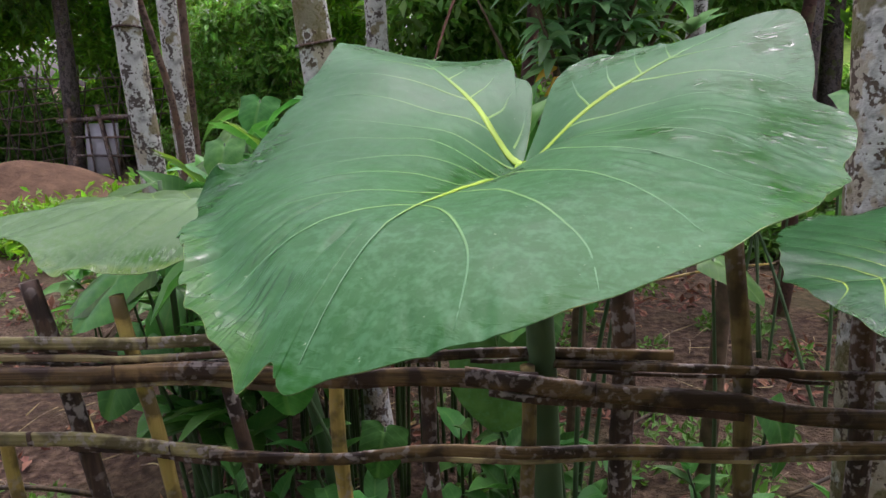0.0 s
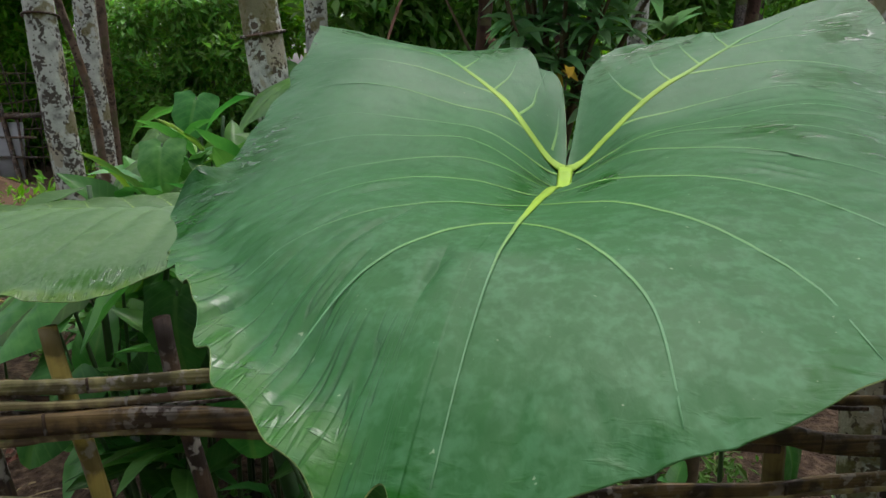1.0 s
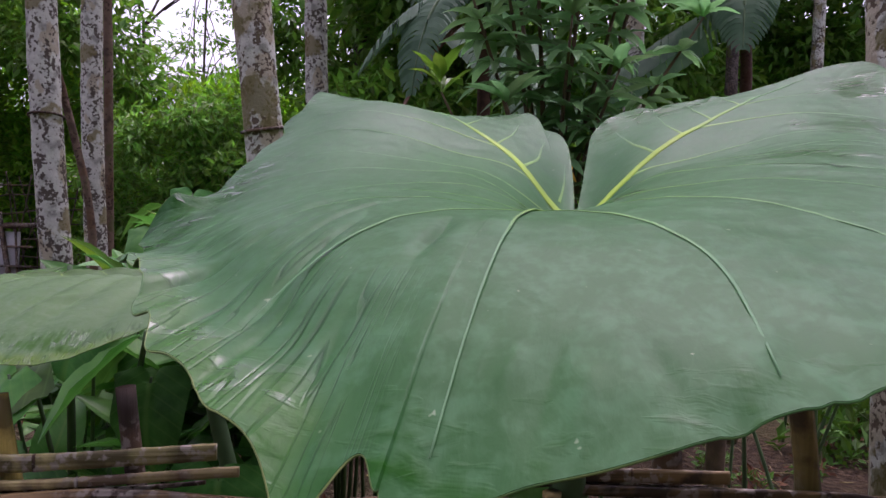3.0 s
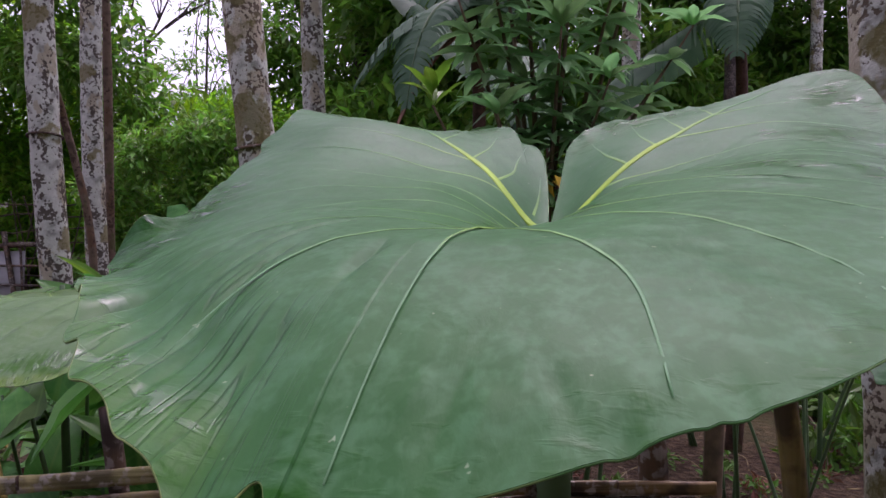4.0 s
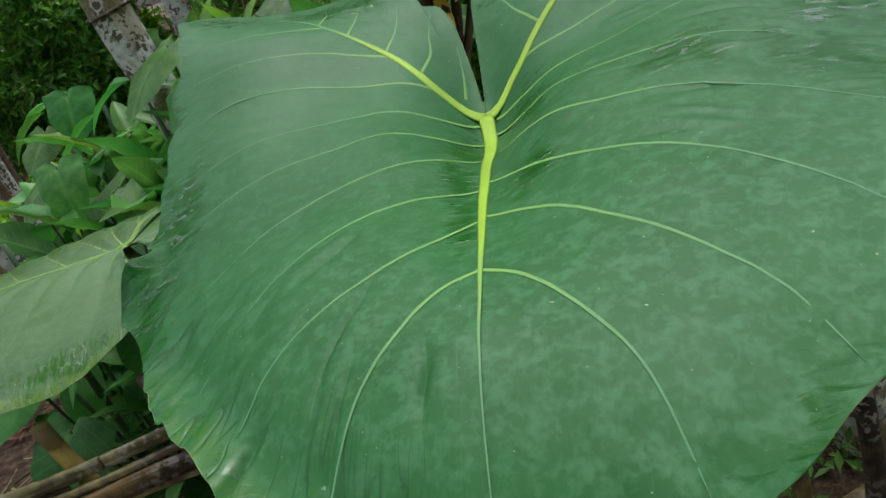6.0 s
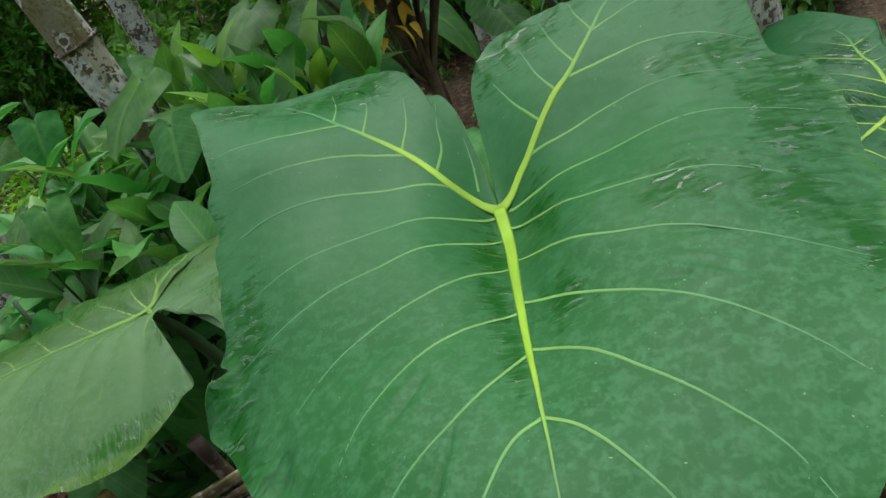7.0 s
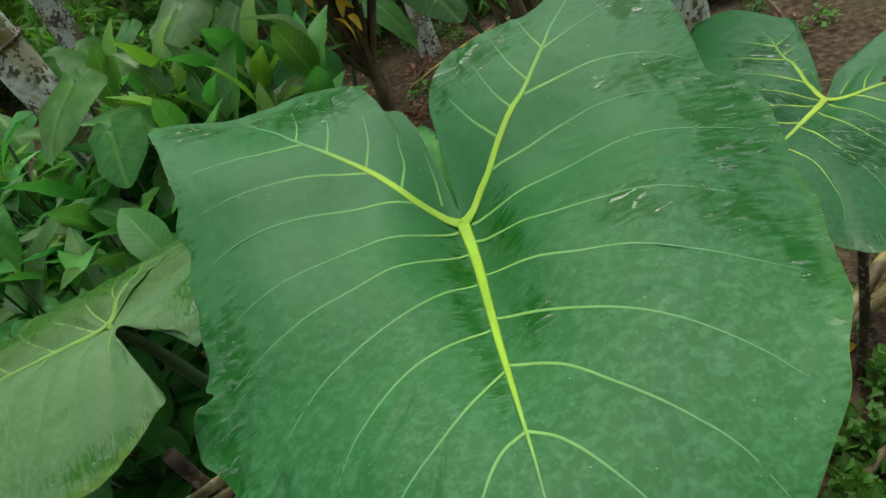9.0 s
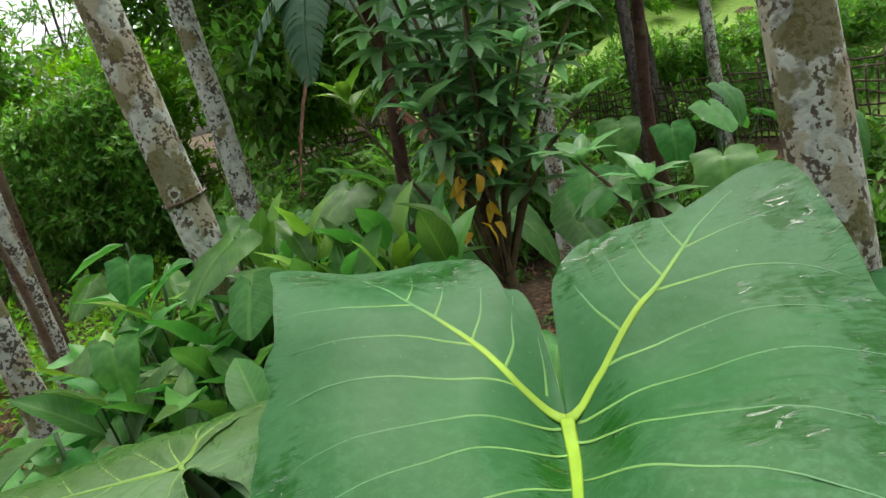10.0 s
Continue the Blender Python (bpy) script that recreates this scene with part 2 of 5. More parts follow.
    col = mix(nt, lip, col, (1.8 * dark[0], 1.35 * dark[1], 0.6 * dark[2]))
    nt.links.new(col, b.inputs["Base Color"])
    # water that lies in the creases of the worn patches and on the rolled margin
    wet = scalar(nt, 'MULTIPLY', value_range(nt, grain(58.0, 3, (1.5, .5, 1), 0.1, warp=0.8), 0.56, 0.60, 0.0, 1.0), scalar(nt, 'MAXIMUM', scalar(nt, 'MULTIPLY', worn, value_range(nt, sep.outputs[0], 0.36, 0.44, 1.0, 0.25)), scalar(nt, 'MULTIPLY', lip, 0.6)))
    rough = value_range(nt, grain(14.0, 5), 0.3, 0.7, 0.42 - gloss, 0.52 - gloss)
    nt.links.new(scalar(nt, 'SUBTRACT', rough, scalar(nt, 'ADD', scalar(nt, 'MULTIPLY', worn, 0.14), scalar(nt, 'ADD', scalar(nt, 'MULTIPLY', lip, 0.12), scalar(nt, 'MULTIPLY', wet, 0.22)))), b.inputs["Roughness"])
    nt.links.new(scalar(nt, 'ADD', value_range(nt, worn, 0.0, 1.0, 0.20, 0.09), scalar(nt, 'ADD', scalar(nt, 'MULTIPLY', lip, 0.10), scalar(nt, 'MULTIPLY', wet, 0.6))), b.inputs["Specular IOR Level"])
    wrinkle = scalar(nt, 'ADD', scalar(nt, 'MULTIPLY', grain(36.0, 5, (0.8, 1.4, 1), 0.3), 0.6), scalar(nt, 'MULTIPLY', grain(52.0, 0, kind="ShaderNodeTexVoronoi"), 0.3))
    wrinkle = scalar(nt, 'ADD', wrinkle, scalar(nt, 'MULTIPLY', worn, scalar(nt, 'MULTIPLY', grain(60.0, 2, (0.5, 1.8, 1), 0.4, warp=0.5), 0.3)))
    wrinkle = scalar(nt, 'SUBTRACT', wrinkle, scalar(nt, 'MULTIPLY', crease, 0.55))
    wrinkle = scalar(nt, 'ADD', wrinkle, scalar(nt, 'MULTIPLY', wet, 0.35))
    bump(nt, b, wrinkle, 0.35, 0.005)
    tr = nt.nodes.new("ShaderNodeBsdfTranslucent")
    nt.links.new(mix(nt, 1.0, col, (1.3, 1.5, 0.7), 'MULTIPLY'), tr.inputs[0])
    ms = nt.nodes.new("ShaderNodeMixShader")
    ms.inputs[0].default_value = 0.10
    nt.links.new(b.outputs[0], ms.inputs[1])
    nt.links.new(tr.outputs[0], ms.inputs[2])
    nt.links.new(ms.outputs[0], nt.nodes["Material Output"].inputs[0])
    return m


WORN = [(.10, -.022, .08, .022), (.20, -.020, .07, .020), (.30, -.014, .06, .016), (.17, .19, .04, .05), (.13, .33, .06, .06), (.05, .36, .08, .07), (-.03, .30, .04, .07), (.30, .32, .10, .035), (.22, .29, .05, .05),
        (-.235, -.17, .06, .12), (-.245, -.36, .035, .07), (-.20, .10, .05, .10), (.28, -.34, .11, .045), (.16, -.33, .08, .04), (.25, .045, .04, .035), (.08, .05, .08, .03), (-.15, .33, .06, .06)]
# the bloom's bluish tint also stands in for the sky's sheen
BLADE = big_blade_material("waxy_leaf", (0.012, 0.083, 0.013), (0.018, 0.108, 0.019), (0.046, 0.155, 0.057), WORN)
# part of this leaf's pale bloom is its sheen, put into the colour
BLADE_PALE_BIG = big_blade_material("pale_torn_leaf", (0.040, 0.115, 0.022), (0.074, 0.165, 0.040), (0.105, 0.185, 0.088), [(.0, .25, .26, .20), (.25, .15, .2, .1), (-.2, -.1, .06, .1), (.05, -.33, .1, .04)], mottle=0.85, half=(0.040, 0.096, 0.010))
# greens darkened to carry the shade and dark reflections on this leaf
BLADE_SHADED_BIG = big_blade_material("shaded_glossy_leaf", (0.007, 0.058, 0.011), (0.013, 0.086, 0.018), (0.024, 0.115, 0.032), [(.1, .1, .1, .1), (.15, -.15, .1, .1), (-.1, .2, .1, .1)], gloss=0.1)
BLADE_PALE = leaf_material("pale_leaf", (0.050, 0.150, 0.032), (0.10, 0.235, 0.060), 0.40, 0.2, mottle=0.5, grain=30.0, spec=0.34)
BLADE_DARK = leaf_material("dark_leaf", (0.026, 0.122, 0.023), (0.052, 0.192, 0.041), 0.42, 0.28, vary=0.6, spec=0.17, veins=0.35)
RIM, vnt, vb = material("leaf_margin", 0.5, 0.3)
vnt.links.new(ramp(vnt, texture(vnt, "noise", 20.0, 4), [(0.4, (0.05, 0.17, 0.04)), (0.66, (0.24, 0.31, 0.09))]), vb.inputs["Base Color"])


def vein_material(name, root, tip, start, end):
    """A vein that fades from its root's colour to its tip's along its length."""
    m, nt, b = material(name, 0.5, 0.16)
    uv = nt.nodes.new("ShaderNodeUVMap")
    uv.uv_map = "along"
    sep = nt.nodes.new("ShaderNodeSeparateXYZ")
    nt.links.new(uv.outputs[0], sep.inputs[0])
    tone = texture(nt, "noise", 14.0, 3)
    fade = scalar(nt, 'ADD', sep.outputs[0], value_range(nt, tone, 0.3, 0.7, -0.08, 0.08))
    a = ramp(nt, tone, [(0.3, tuple(0.75 * v for v in root)), (0.7, root)])
    nt.links.new(mix(nt, value_range(nt, fade, start, end, 0.0, 1.0), a, tip), b.inputs["Base Color"])
    return m


VEIN = vein_material("leaf_vein", (0.30, 0.48, 0.055), (0.10, 0.26, 0.09), 0.42, 0.70)
MIDRIB = vein_material("midrib", (0.27, 0.45, 0.036), (0.108, 0.24, 0.108), 0.56, 0.84)
VEIN_PALE = vein_material("pale_vein", (0.185, 0.37, 0.085), (0.085, 0.215, 0.090), 0.05, 0.8)
VEIN_YELLOW = vein_material("yellow_vein", (0.32, 0.47, 0.05), (0.07, 0.20, 0.05), 0.1, 0.8)
VEIN_OLIVE = vein_material("olive_vein", (0.16, 0.29, 0.05), (0.09, 0.20, 0.05), 0.1, 0.8)
VEIN_LIME = vein_material("lime_vein", (0.22, 0.34, 0.07), (0.10, 0.21, 0.07), 0.1, 0.5)
PETIOLE = leaf_material("petiole", (0.045, 0.095, 0.038), (0.085, 0.15, 0.065), 0.45, 0.0)
HERB = leaf_material("herb_leaf", (0.038, 0.155, 0.028), (0.084, 0.245, 0.052), 0.38, 0.30, vary=0.85, spec=0.24, veins=0.35)
LIMELEAF = leaf_material("lime_leaf", (0.11, 0.24, 0.03), (0.17, 0.33, 0.055), 0.36, 0.35, vary=0.4, spec=0.4, veins=0.3)
SHRUB = leaf_material("shrub_leaf", (0.10, 0.235, 0.092), (0.17, 0.34, 0.145), 0.34, 0.38, vary=0.7, spec=0.28, veins=0.3)
YELLOW = leaf_material("yellow_leaf", (0.50, 0.30, 0.02), (0.62, 0.42, 0.05), 0.5, 0.3)
BANANA = leaf_material("banana_leaf", (0.045, 0.105, 0.055), (0.080, 0.15, 0.085), 0.5, 0.2, spec=0.12)
DRY = leaf_material("dry_leaf", (0.12, 0.055, 0.03), (0.22, 0.12, 0.065), 0.7, 0.1, vary=0.8)
HEDGE = leaf_material("hedge_leaf", (0.075, 0.22, 0.021), (0.165, 0.37, 0.042), 0.40, 0.48, vary=0.8)
BUSH = leaf_material("bush_leaf", (0.052, 0.160, 0.024), (0.120, 0.285, 0.050), 0.42, 0.42, vary=0.9)
CROWN = leaf_material("crown_leaf", (0.046, 0.135, 0.020), (0.105, 0.25, 0.042), 0.5, 0.45, vary=0.8)
WEED = leaf_material("weed_leaf", (0.045, 0.13, 0.02), (0.08, 0.2, 0.03), 0.45, 0.3, vary=0.8)
BARK = bark_material("lichen_bark", (0.51, 0.53, 0.45), (0.060, 0.048, 0.036), (0.15, 0.13, 0.05), 0.485)
BARK_MOSS = bark_material("mossy_lichen_bark", (0.57, 0.585, 0.50), (0.085, 0.062, 0.04), (0.14, 0.125, 0.045), 0.480, 1.35, 0.485, 0.535)
BARK_DARK = bark_material("dark_bark", (0.12, 0.10, 0.085), (0.03, 0.025, 0.02), (0.06, 0.07, 0.02), 0.5)
BROWN_BARK = bark_material("brown_bark", (0.15, 0.105, 0.07), (0.05, 0.03, 0.02), (0.08, 0.075, 0.03), 0.45)
PSEUDO = bark_material("banana_sheath", (0.085, 0.046, 0.030), (0.03, 0.016, 0.012), (0.10, 0.09, 0.04), 0.44)
STEM, nts, bs = material("woody_stem", 0.7, 0.3)
nts.links.new(ramp(nts, texture(nts, "noise", 25.0, 4), [(0.3, (0.05, 0.035, 0.02)), (0.7, (0.16, 0.11, 0.06))]), bs.inputs["Base Color"])
GREEN_STEM = leaf_material("green_stem", (0.022, 0.045, 0.014), (0.05, 0.085, 0.024), 0.45, 0.0)
BAMBOO = wood_material("yellow_bamboo", (0.27, 0.20, 0.04), (0.38, 0.29, 0.07), (0.10, 0.075, 0.02))
SPLIT = wood_material("split_bamboo", (0.045, 0.027, 0.011), (0.15, 0.098, 0.036), (0.028, 0.016, 0.009), grain=(3.0, 230, 230))
SPLIT_PALE = wood_material("pale_split_bamboo", (0.19, 0.15, 0.06), (0.30, 0.25, 0.11), (0.08, 0.05, 0.03), grain=(3.0, 230, 230))
OLIVE = wood_material("olive_bamboo", (0.10, 0.075, 0.022), (0.17, 0.13, 0.04), (0.05, 0.035, 0.015))
POST = wood_material("dark_stake", (0.030, 0.018, 0.010), (0.075, 0.045, 0.024), (0.020, 0.013, 0.008), 0.75, lichen=0.9)
# wet cane whose dark colour also holds the shade on the fence's right part
SHADED_WET_SPLIT = wood_material("shaded_wet_split_bamboo", (0.048, 0.031, 0.012), (0.135, 0.090, 0.034), (0.018, 0.011, 0.007), 0.45, grain=(3.0, 230, 230), lichen=0.8)
MOSSY = wood_material("mossy_split_bamboo", (0.14, 0.13, 0.04), (0.27, 0.24, 0.10), (0.065, 0.055, 0.022), grain=(3.0, 230, 230), lichen=0.9)
FAR_WOOD = wood_material("far_fence_wood", (0.04, 0.03, 0.015), (0.10, 0.075, 0.035), (0.03, 0.025, 0.015), 0.75)
SOIL, nt0, b0 = material("soil", 0.95, 0.15)
sn1, sn2, sn3 = texture(nt0, "noise", 2.2, 6), texture(nt0, "noise", 24.0, 6), texture(nt0, "noise", 0.5, 3)
scol = ramp(nt0, sn2, [(0.3, (0.024, 0.014, 0.009)), (0.52, (0.066, 0.044, 0.026)), (0.70, (0.128, 0.090, 0.058))])
scol = mix(nt0, value_range(nt0, sn1, 0.5, 0.7, 0, 0.6), scol, (0.06, 0.05, 0.022))
nt0.links.new(mix(nt0, value_range(nt0, sn3, 0.52, 0.7, 0, 0.5), scol, (0.055, 0.085, 0.02)), b0.inputs["Base Color"])
bump(nt0, b0, scalar(nt0, 'ADD', sn2, scalar(nt0, 'MULTIPLY', texture(nt0, "noise", 70.0, 5), 0.5)), 1.0, 0.05)
MOUND, ntm, bm0 = material("bare_earth", 0.95, 0.15)
ntm.links.new(ramp(ntm, texture(ntm, "noise", 6.0, 6), [(0.3, (0.05, 0.031, 0.017)), (0.7, (0.115, 0.073, 0.042))]), bm0.inputs["Base Color"])
bump(ntm, bm0, texture(ntm, "noise", 20.0, 5), 0.8, 0.03)
LIME, ntw, bw = material("white_sheet", 0.6, 0.4)
ntw.links.new(ramp(ntw, texture(ntw, "noise", 3.0, 5), [(0.3, (0.28, 0.28, 0.27)), (0.7, (0.46, 0.46, 0.45))]), bw.inputs["Base Color"])
GRASS, ntg, bg = material("grass_bank", 0.8, 0.3)
ntg.links.new(ramp(ntg, texture(ntg, "noise", 8.0, 6), [(0.3, (0.07, 0.15, 0.012)), (0.7, (0.15, 0.25, 0.03))]), bg.inputs["Base Color"])


# ---- building tools ----
def mesh_object(name, verts, faces, mat, smooth=True):
    me = bpy.data.meshes.new(name)
    me.from_pydata([tuple(v) for v in verts], [], faces)
    me.materials.append(mat)
    if smooth:
        me.polygons.foreach_set("use_smooth", [True] * len(me.polygons))
    me.update()
    return new(name, me)


def part(name, geometry, mat, parent, label=""):
    """One mesh object under a thing or a part, built in the thing's own space."""
    ob = mesh_object(name, geometry[0], geometry[1], mat)
    ob.parent = parent
    return tagged(ob, label)


def thing(name, label, category, at=(0, 0, 0), group="", kind=""):
    ob = new(name)
    ob.location = at
    ob.empty_display_size = 0.1
    return tagged(ob, label, category, group, kind)


def joined(pieces):
    verts, faces = [], []
    for v, f in pieces:
        k = len(verts)
        verts += list(v)
        faces += [tuple(i + k for i in face) for face in f]
    return verts, faces


def bend(points, n):
    """A smooth line of n points through the given ones."""
    p = [Vector(q) for q in points]
    p = [2 * p[0] - p[1]] + p + [2 * p[-1] - p[-2]]
    out, last = [], len(p) - 3
    for k in range(n):
        u = k / (n - 1) * last
        i = min(int(u), last - 1)
        t = u - i
        a, b, c, d = p[i:i + 4]
        out.append(0.5 * ((2 * b) + (c - a) * t + (2 * a - 5 * b + 4 * c - d) * t * t + (3 * b - a - 3 * c + d) * t ** 3))
    return out


def tube(points, radii, sides=8, flat=1.0, rough=0.0, seed=0):
    """A tapering rod along points, closed at both ends."""
    rnd = random.Random(seed)
    verts, faces = [], []
    n = len(points)
    up = Vector((0.03, 0.02, 1))
    for k, p in enumerate(points):
        d = (Vector(points[min(k + 1, n - 1)]) - Vector(points[max(k - 1, 0)])).normalized()
        ref = up if abs(d.z) < 0.9 else Vector((0, 1, 0.03))
        s = d.cross(ref).normalized()
        w = s.cross(d).normalized()
        r = radii(k / (n - 1)) if callable(radii) else radii
        for j in range(sides):
            a = 2 * math.pi * j / sides
            q = r * (1 + rough * rnd.uniform(-1, 1))
            verts.append(Vector(p) + s * (q * math.cos(a)) + w * (q * flat * math.sin(a)))
    for k in range(n - 1):
        for j in range(sides):
            a, b = k * sides + j, k * sides + (j + 1) % sides
            faces.append((a, b, b + sides, a + sides))
    faces.append(tuple(range(sides))[::-1])
    faces.append(tuple(range((n - 1) * sides, n * sides)))
    return verts, faces


def draped(line, height, width, thick, sides=8):
    """A flat rounded rod that follows a surface: line holds (a, b, z), height(a, b) gives the surface's slope across it."""
    verts, faces = [], []
    n = len(line)
    for k, (a, b, z) in enumerate(line):
        da = line[min(k + 1, n - 1)][0] - line[max(k - 1, 0)][0]
        db = line[min(k + 1, n - 1)][1] - line[max(k - 1, 0)][1]
        far = math.hypot(da, db)
        na, nb = -db / far, da / far
        w, level = width(k / (n - 1)), height(a, b)
        for j in range(sides):
            c, q = w * math.cos(2 * math.pi * j / sides), math.sin(2 * math.pi * j / sides)
            verts.append(Vector((a + na * c, b + nb * c, z + height(a + na * c, b + nb * c) - level + w * thick * q)))
    for k in range(n - 1):
        for j in range(sides):
            i, m = k * sides + j, k * sides + (j + 1) % sides
            faces.append((i, m, m + sides, i + sides))
    faces.append(tuple(range(sides))[::-1])
    faces.append(tuple(range((n - 1) * sides, n * sides)))
    return verts, faces


# ---- the arrow-shaped leaf: a (towards the tip) and b (to its right side), in metres from the stalk's joint ----
PLAIN = [(-.004, -.003), (-.09, -.004), (-.157, -.014), (-.192, -.033), (-.215, -.065), (-.272, -.10), (-.296, -.15), (-.262, -.22),
         (-.243, -.31), (-.263, -.415), (-.19, -.397), (-.11, -.377), (0, -.366), (.10, -.358), (.20, -.342), (.245, -.360),
         (.30, -.33), (.40, -.258), (.48, -.195), (.55, -.135), (.595, -.065), (.612, -.029), (.609, -.010), (.616, .006),
         (.607, .04), (.592, .10), (.555, .165), (.51, .22), (.44, .272), (.36, .325), (.30, .35), (.20, .385), (.10, .40),
         (.02, .39), (-.05, .368), (-.15, .375), (-.238, .36), (-.25, .25), (-.270, .12), (-.285, .052), (-.22, .018), (-.12, .005), (-.008, .003)]
LEFT_EDGE = [(-.004, -.003), (-.049, -.004), (-.108, -.012), (-.153, -.022), (-.181, -.038), (-.186, -.060), (-.208, -.068), (-.252, -.098), (-.286, -.150),
             (-.298, -.195), (-.283, -.25), (-.264, -.30), (-.272, -.37), (-.282, -.421), (-.262, -.427), (-.192, -.402), (-.10, -.379), (-.055, -.381), (-.014, -.368),
             (.03, -.373), (.086, -.361), (.134, -.355), (.174, -.361), (.193, -.348), (.212, -.364), (.233, -.380), (.258, -.369), (.294, -.338), (.339, -.317)]
FRONT_EDGE = [(.425, -.251), (.507, -.182), (.537, -.160), (.558, -.134), (.577, -.109), (.594, -.084), (.609, -.055), (.614, -.041), (.600, -.026), (.614, -.015),
              (.616, -.002), (.604, .028), (.591, .070), (.567, .132), (.540, .172), (.517, .202), (.479, .245), (.445, .277), (.409, .297), (.370, .327), (.341, .338)]
RIGHT_EDGE = [(.28, .357), (.246, .372), (.216, .383), (.179, .381), (.122, .399), (.056, .411), (.018, .403), (-.008, .371), (-.065, .376), (-.11, .377), (-.20, .371),
              (-.236, .345), (-.243, .293), (-.222, .205), (-.235, .126), (-.226, .062), (-.195, .026), (-.166, .010), (-.124, .008), (-.069, .006), (-.008, .003)]
OUTLINE = LEFT_EDGE + FRONT_EDGE + RIGHT_EDGE


SIDE_LEFT = [((.007, -.008), (.035, -.055), (.055, -.124), (.078, -.201), (.117, -.312)), ((.053, -.004), (.090, -.060), (.120, -.133), (.148, -.211), (.200, -.332)),
             ((.138, -.003), (.153, -.038), (.182, -.084), (.215, -.154), (.255, -.219), (.315, -.285)), ((.234, -.003), (.243, -.041), (.270, -.098), (.315, -.151), (.352, -.185), (.43, -.228)),
             ((.303, -.003), (.327, -.035), (.374, -.083), (.425, -.140), (.475, -.170)), ((.390, -.002), (.405, -.030), (.446, -.058), (.490, -.082), (.55, -.099))]
SIDE_RIGHT = [((.003, .010), (.030, .060), (.049, .121), (.061, .202), (.080, .300), (.105, .385)), ((.028, .005), (.085, .061), (.122, .105), (.143, .172), (.164, .236), (.218, .338)),
              ((.117, .005), (.166, .058), (.200, .112), (.226, .174), (.276, .250), (.325, .315)), ((.216, .005), (.251, .057), (.287, .116), (.330, .174), (.386, .225), (.43, .252)),
              ((.298, .005), (.326, .052), (.375, .096), (.430, .144), (.471, .172), (.53, .190)), ((.390, .004), (.410, .031), (.455, .062), (.504, .087), (.58, .100))]
LOBE_OUTER = [((-.022, -.047), (-.014, -.113), (-.008, -.190), (.008, -.269), (.025, -.335)), ((-.072, -.100), (-.074, -.178), (-.062, -.257), (-.055, -.350)), ((-.139, -.185), (-.128, -.251), (-.132, -.341), (-.125, -.37)),
              ((-.026, .051), (-.018, .100), (-.018, .160), (-.009, .231), (.012, .330)), ((-.086, .142), (-.081, .192), (-.077, .244), (-.064, .306), (-.030, .362)), ((-.137, .188), (-.142, .218), (-.150, .257), (-.158, .33))]
LOBE_INNER = [((-.031, -.020), (-.071, -.018), (-.110, -.020)), ((-.045, -.064), (-.086, -.052), (-.120, -.051), (-.165, -.045)), ((-.080, -.104), (-.135, -.091), (-.205, -.090)), ((-.115, -.153), (-.169, -.145), (-.255, -.148)), ((-.148, -.193), (-.198, -.192), (-.255, -.203)),
              ((-.052, .088), (-.095, .066), (-.130, .052), (-.175, .036)), ((-.078, .120), (-.118, .104), (-.180, .092)), ((-.103, .154), (-.150, .140), (-.215, .131)), ((-.140, .191), (-.178, .183), (-.223, .178))]


def vein_lines():
    """The veins of a leaf as named lines of (a, b) with their width at the root and the end."""
    out = [("midrib", [(0.60 * k / 60, 0.003 * math.sin(k / 8) * max(0.0, 1 - k / 34) - 0.020 * max(0.0, k / 60 - .7)) for k in range(61)], 0.0086, 0.0004)]
    left = [(0, 0), (-.022, -.046), (-.042, -.069), (-.074, -.100), (-.114, -.150), (-.148, -.192), (-.208, -.239), (-.245, -.278)]
    right = [(0, 0), (-.018, .036), (-.026, .058), (-.050, .086), (-.077, .118), (-.094, .146), (-.138, .190), (-.172, .220), (-.200, .255), (-.215, .28)]
    for line in (left, right):
        out.append(("lobe_vein", [(p.x, p.y) for p in bend([(*q, 0) for q in line], 34)], 0.0072, 0.0008))
    for some, w in ((SIDE_LEFT, .0018), (SIDE_RIGHT, .0018), (LOBE_OUTER, .0018), (LOBE_INNER, .0015)):
        for line in some:
            root = (line[0][0] - .003, 0.0) if abs(line[0][1]) < .009 else line[0]
            out.append(("side_vein", [(p.x, p.y) for p in bend([(*q, 0) for q in (root,) + tuple(line[1:])], 30)], w, 0.0003))
    return out


def inside(q, ring):
    """Whether a point lies in a closed line."""
    hit = math.hypot(*q) < 0.02
    for (x0, y0), (x1, y1) in zip(ring, ring[1:] + ring[:1]):
        if (y0 > q[1]) != (y1 > q[1]) and q[0] < (x1 - x0) * (q[1] - y0) / (y1 - y0) + x0:
            hit = not hit
    return hit or math.hypot(*q) < 0.02


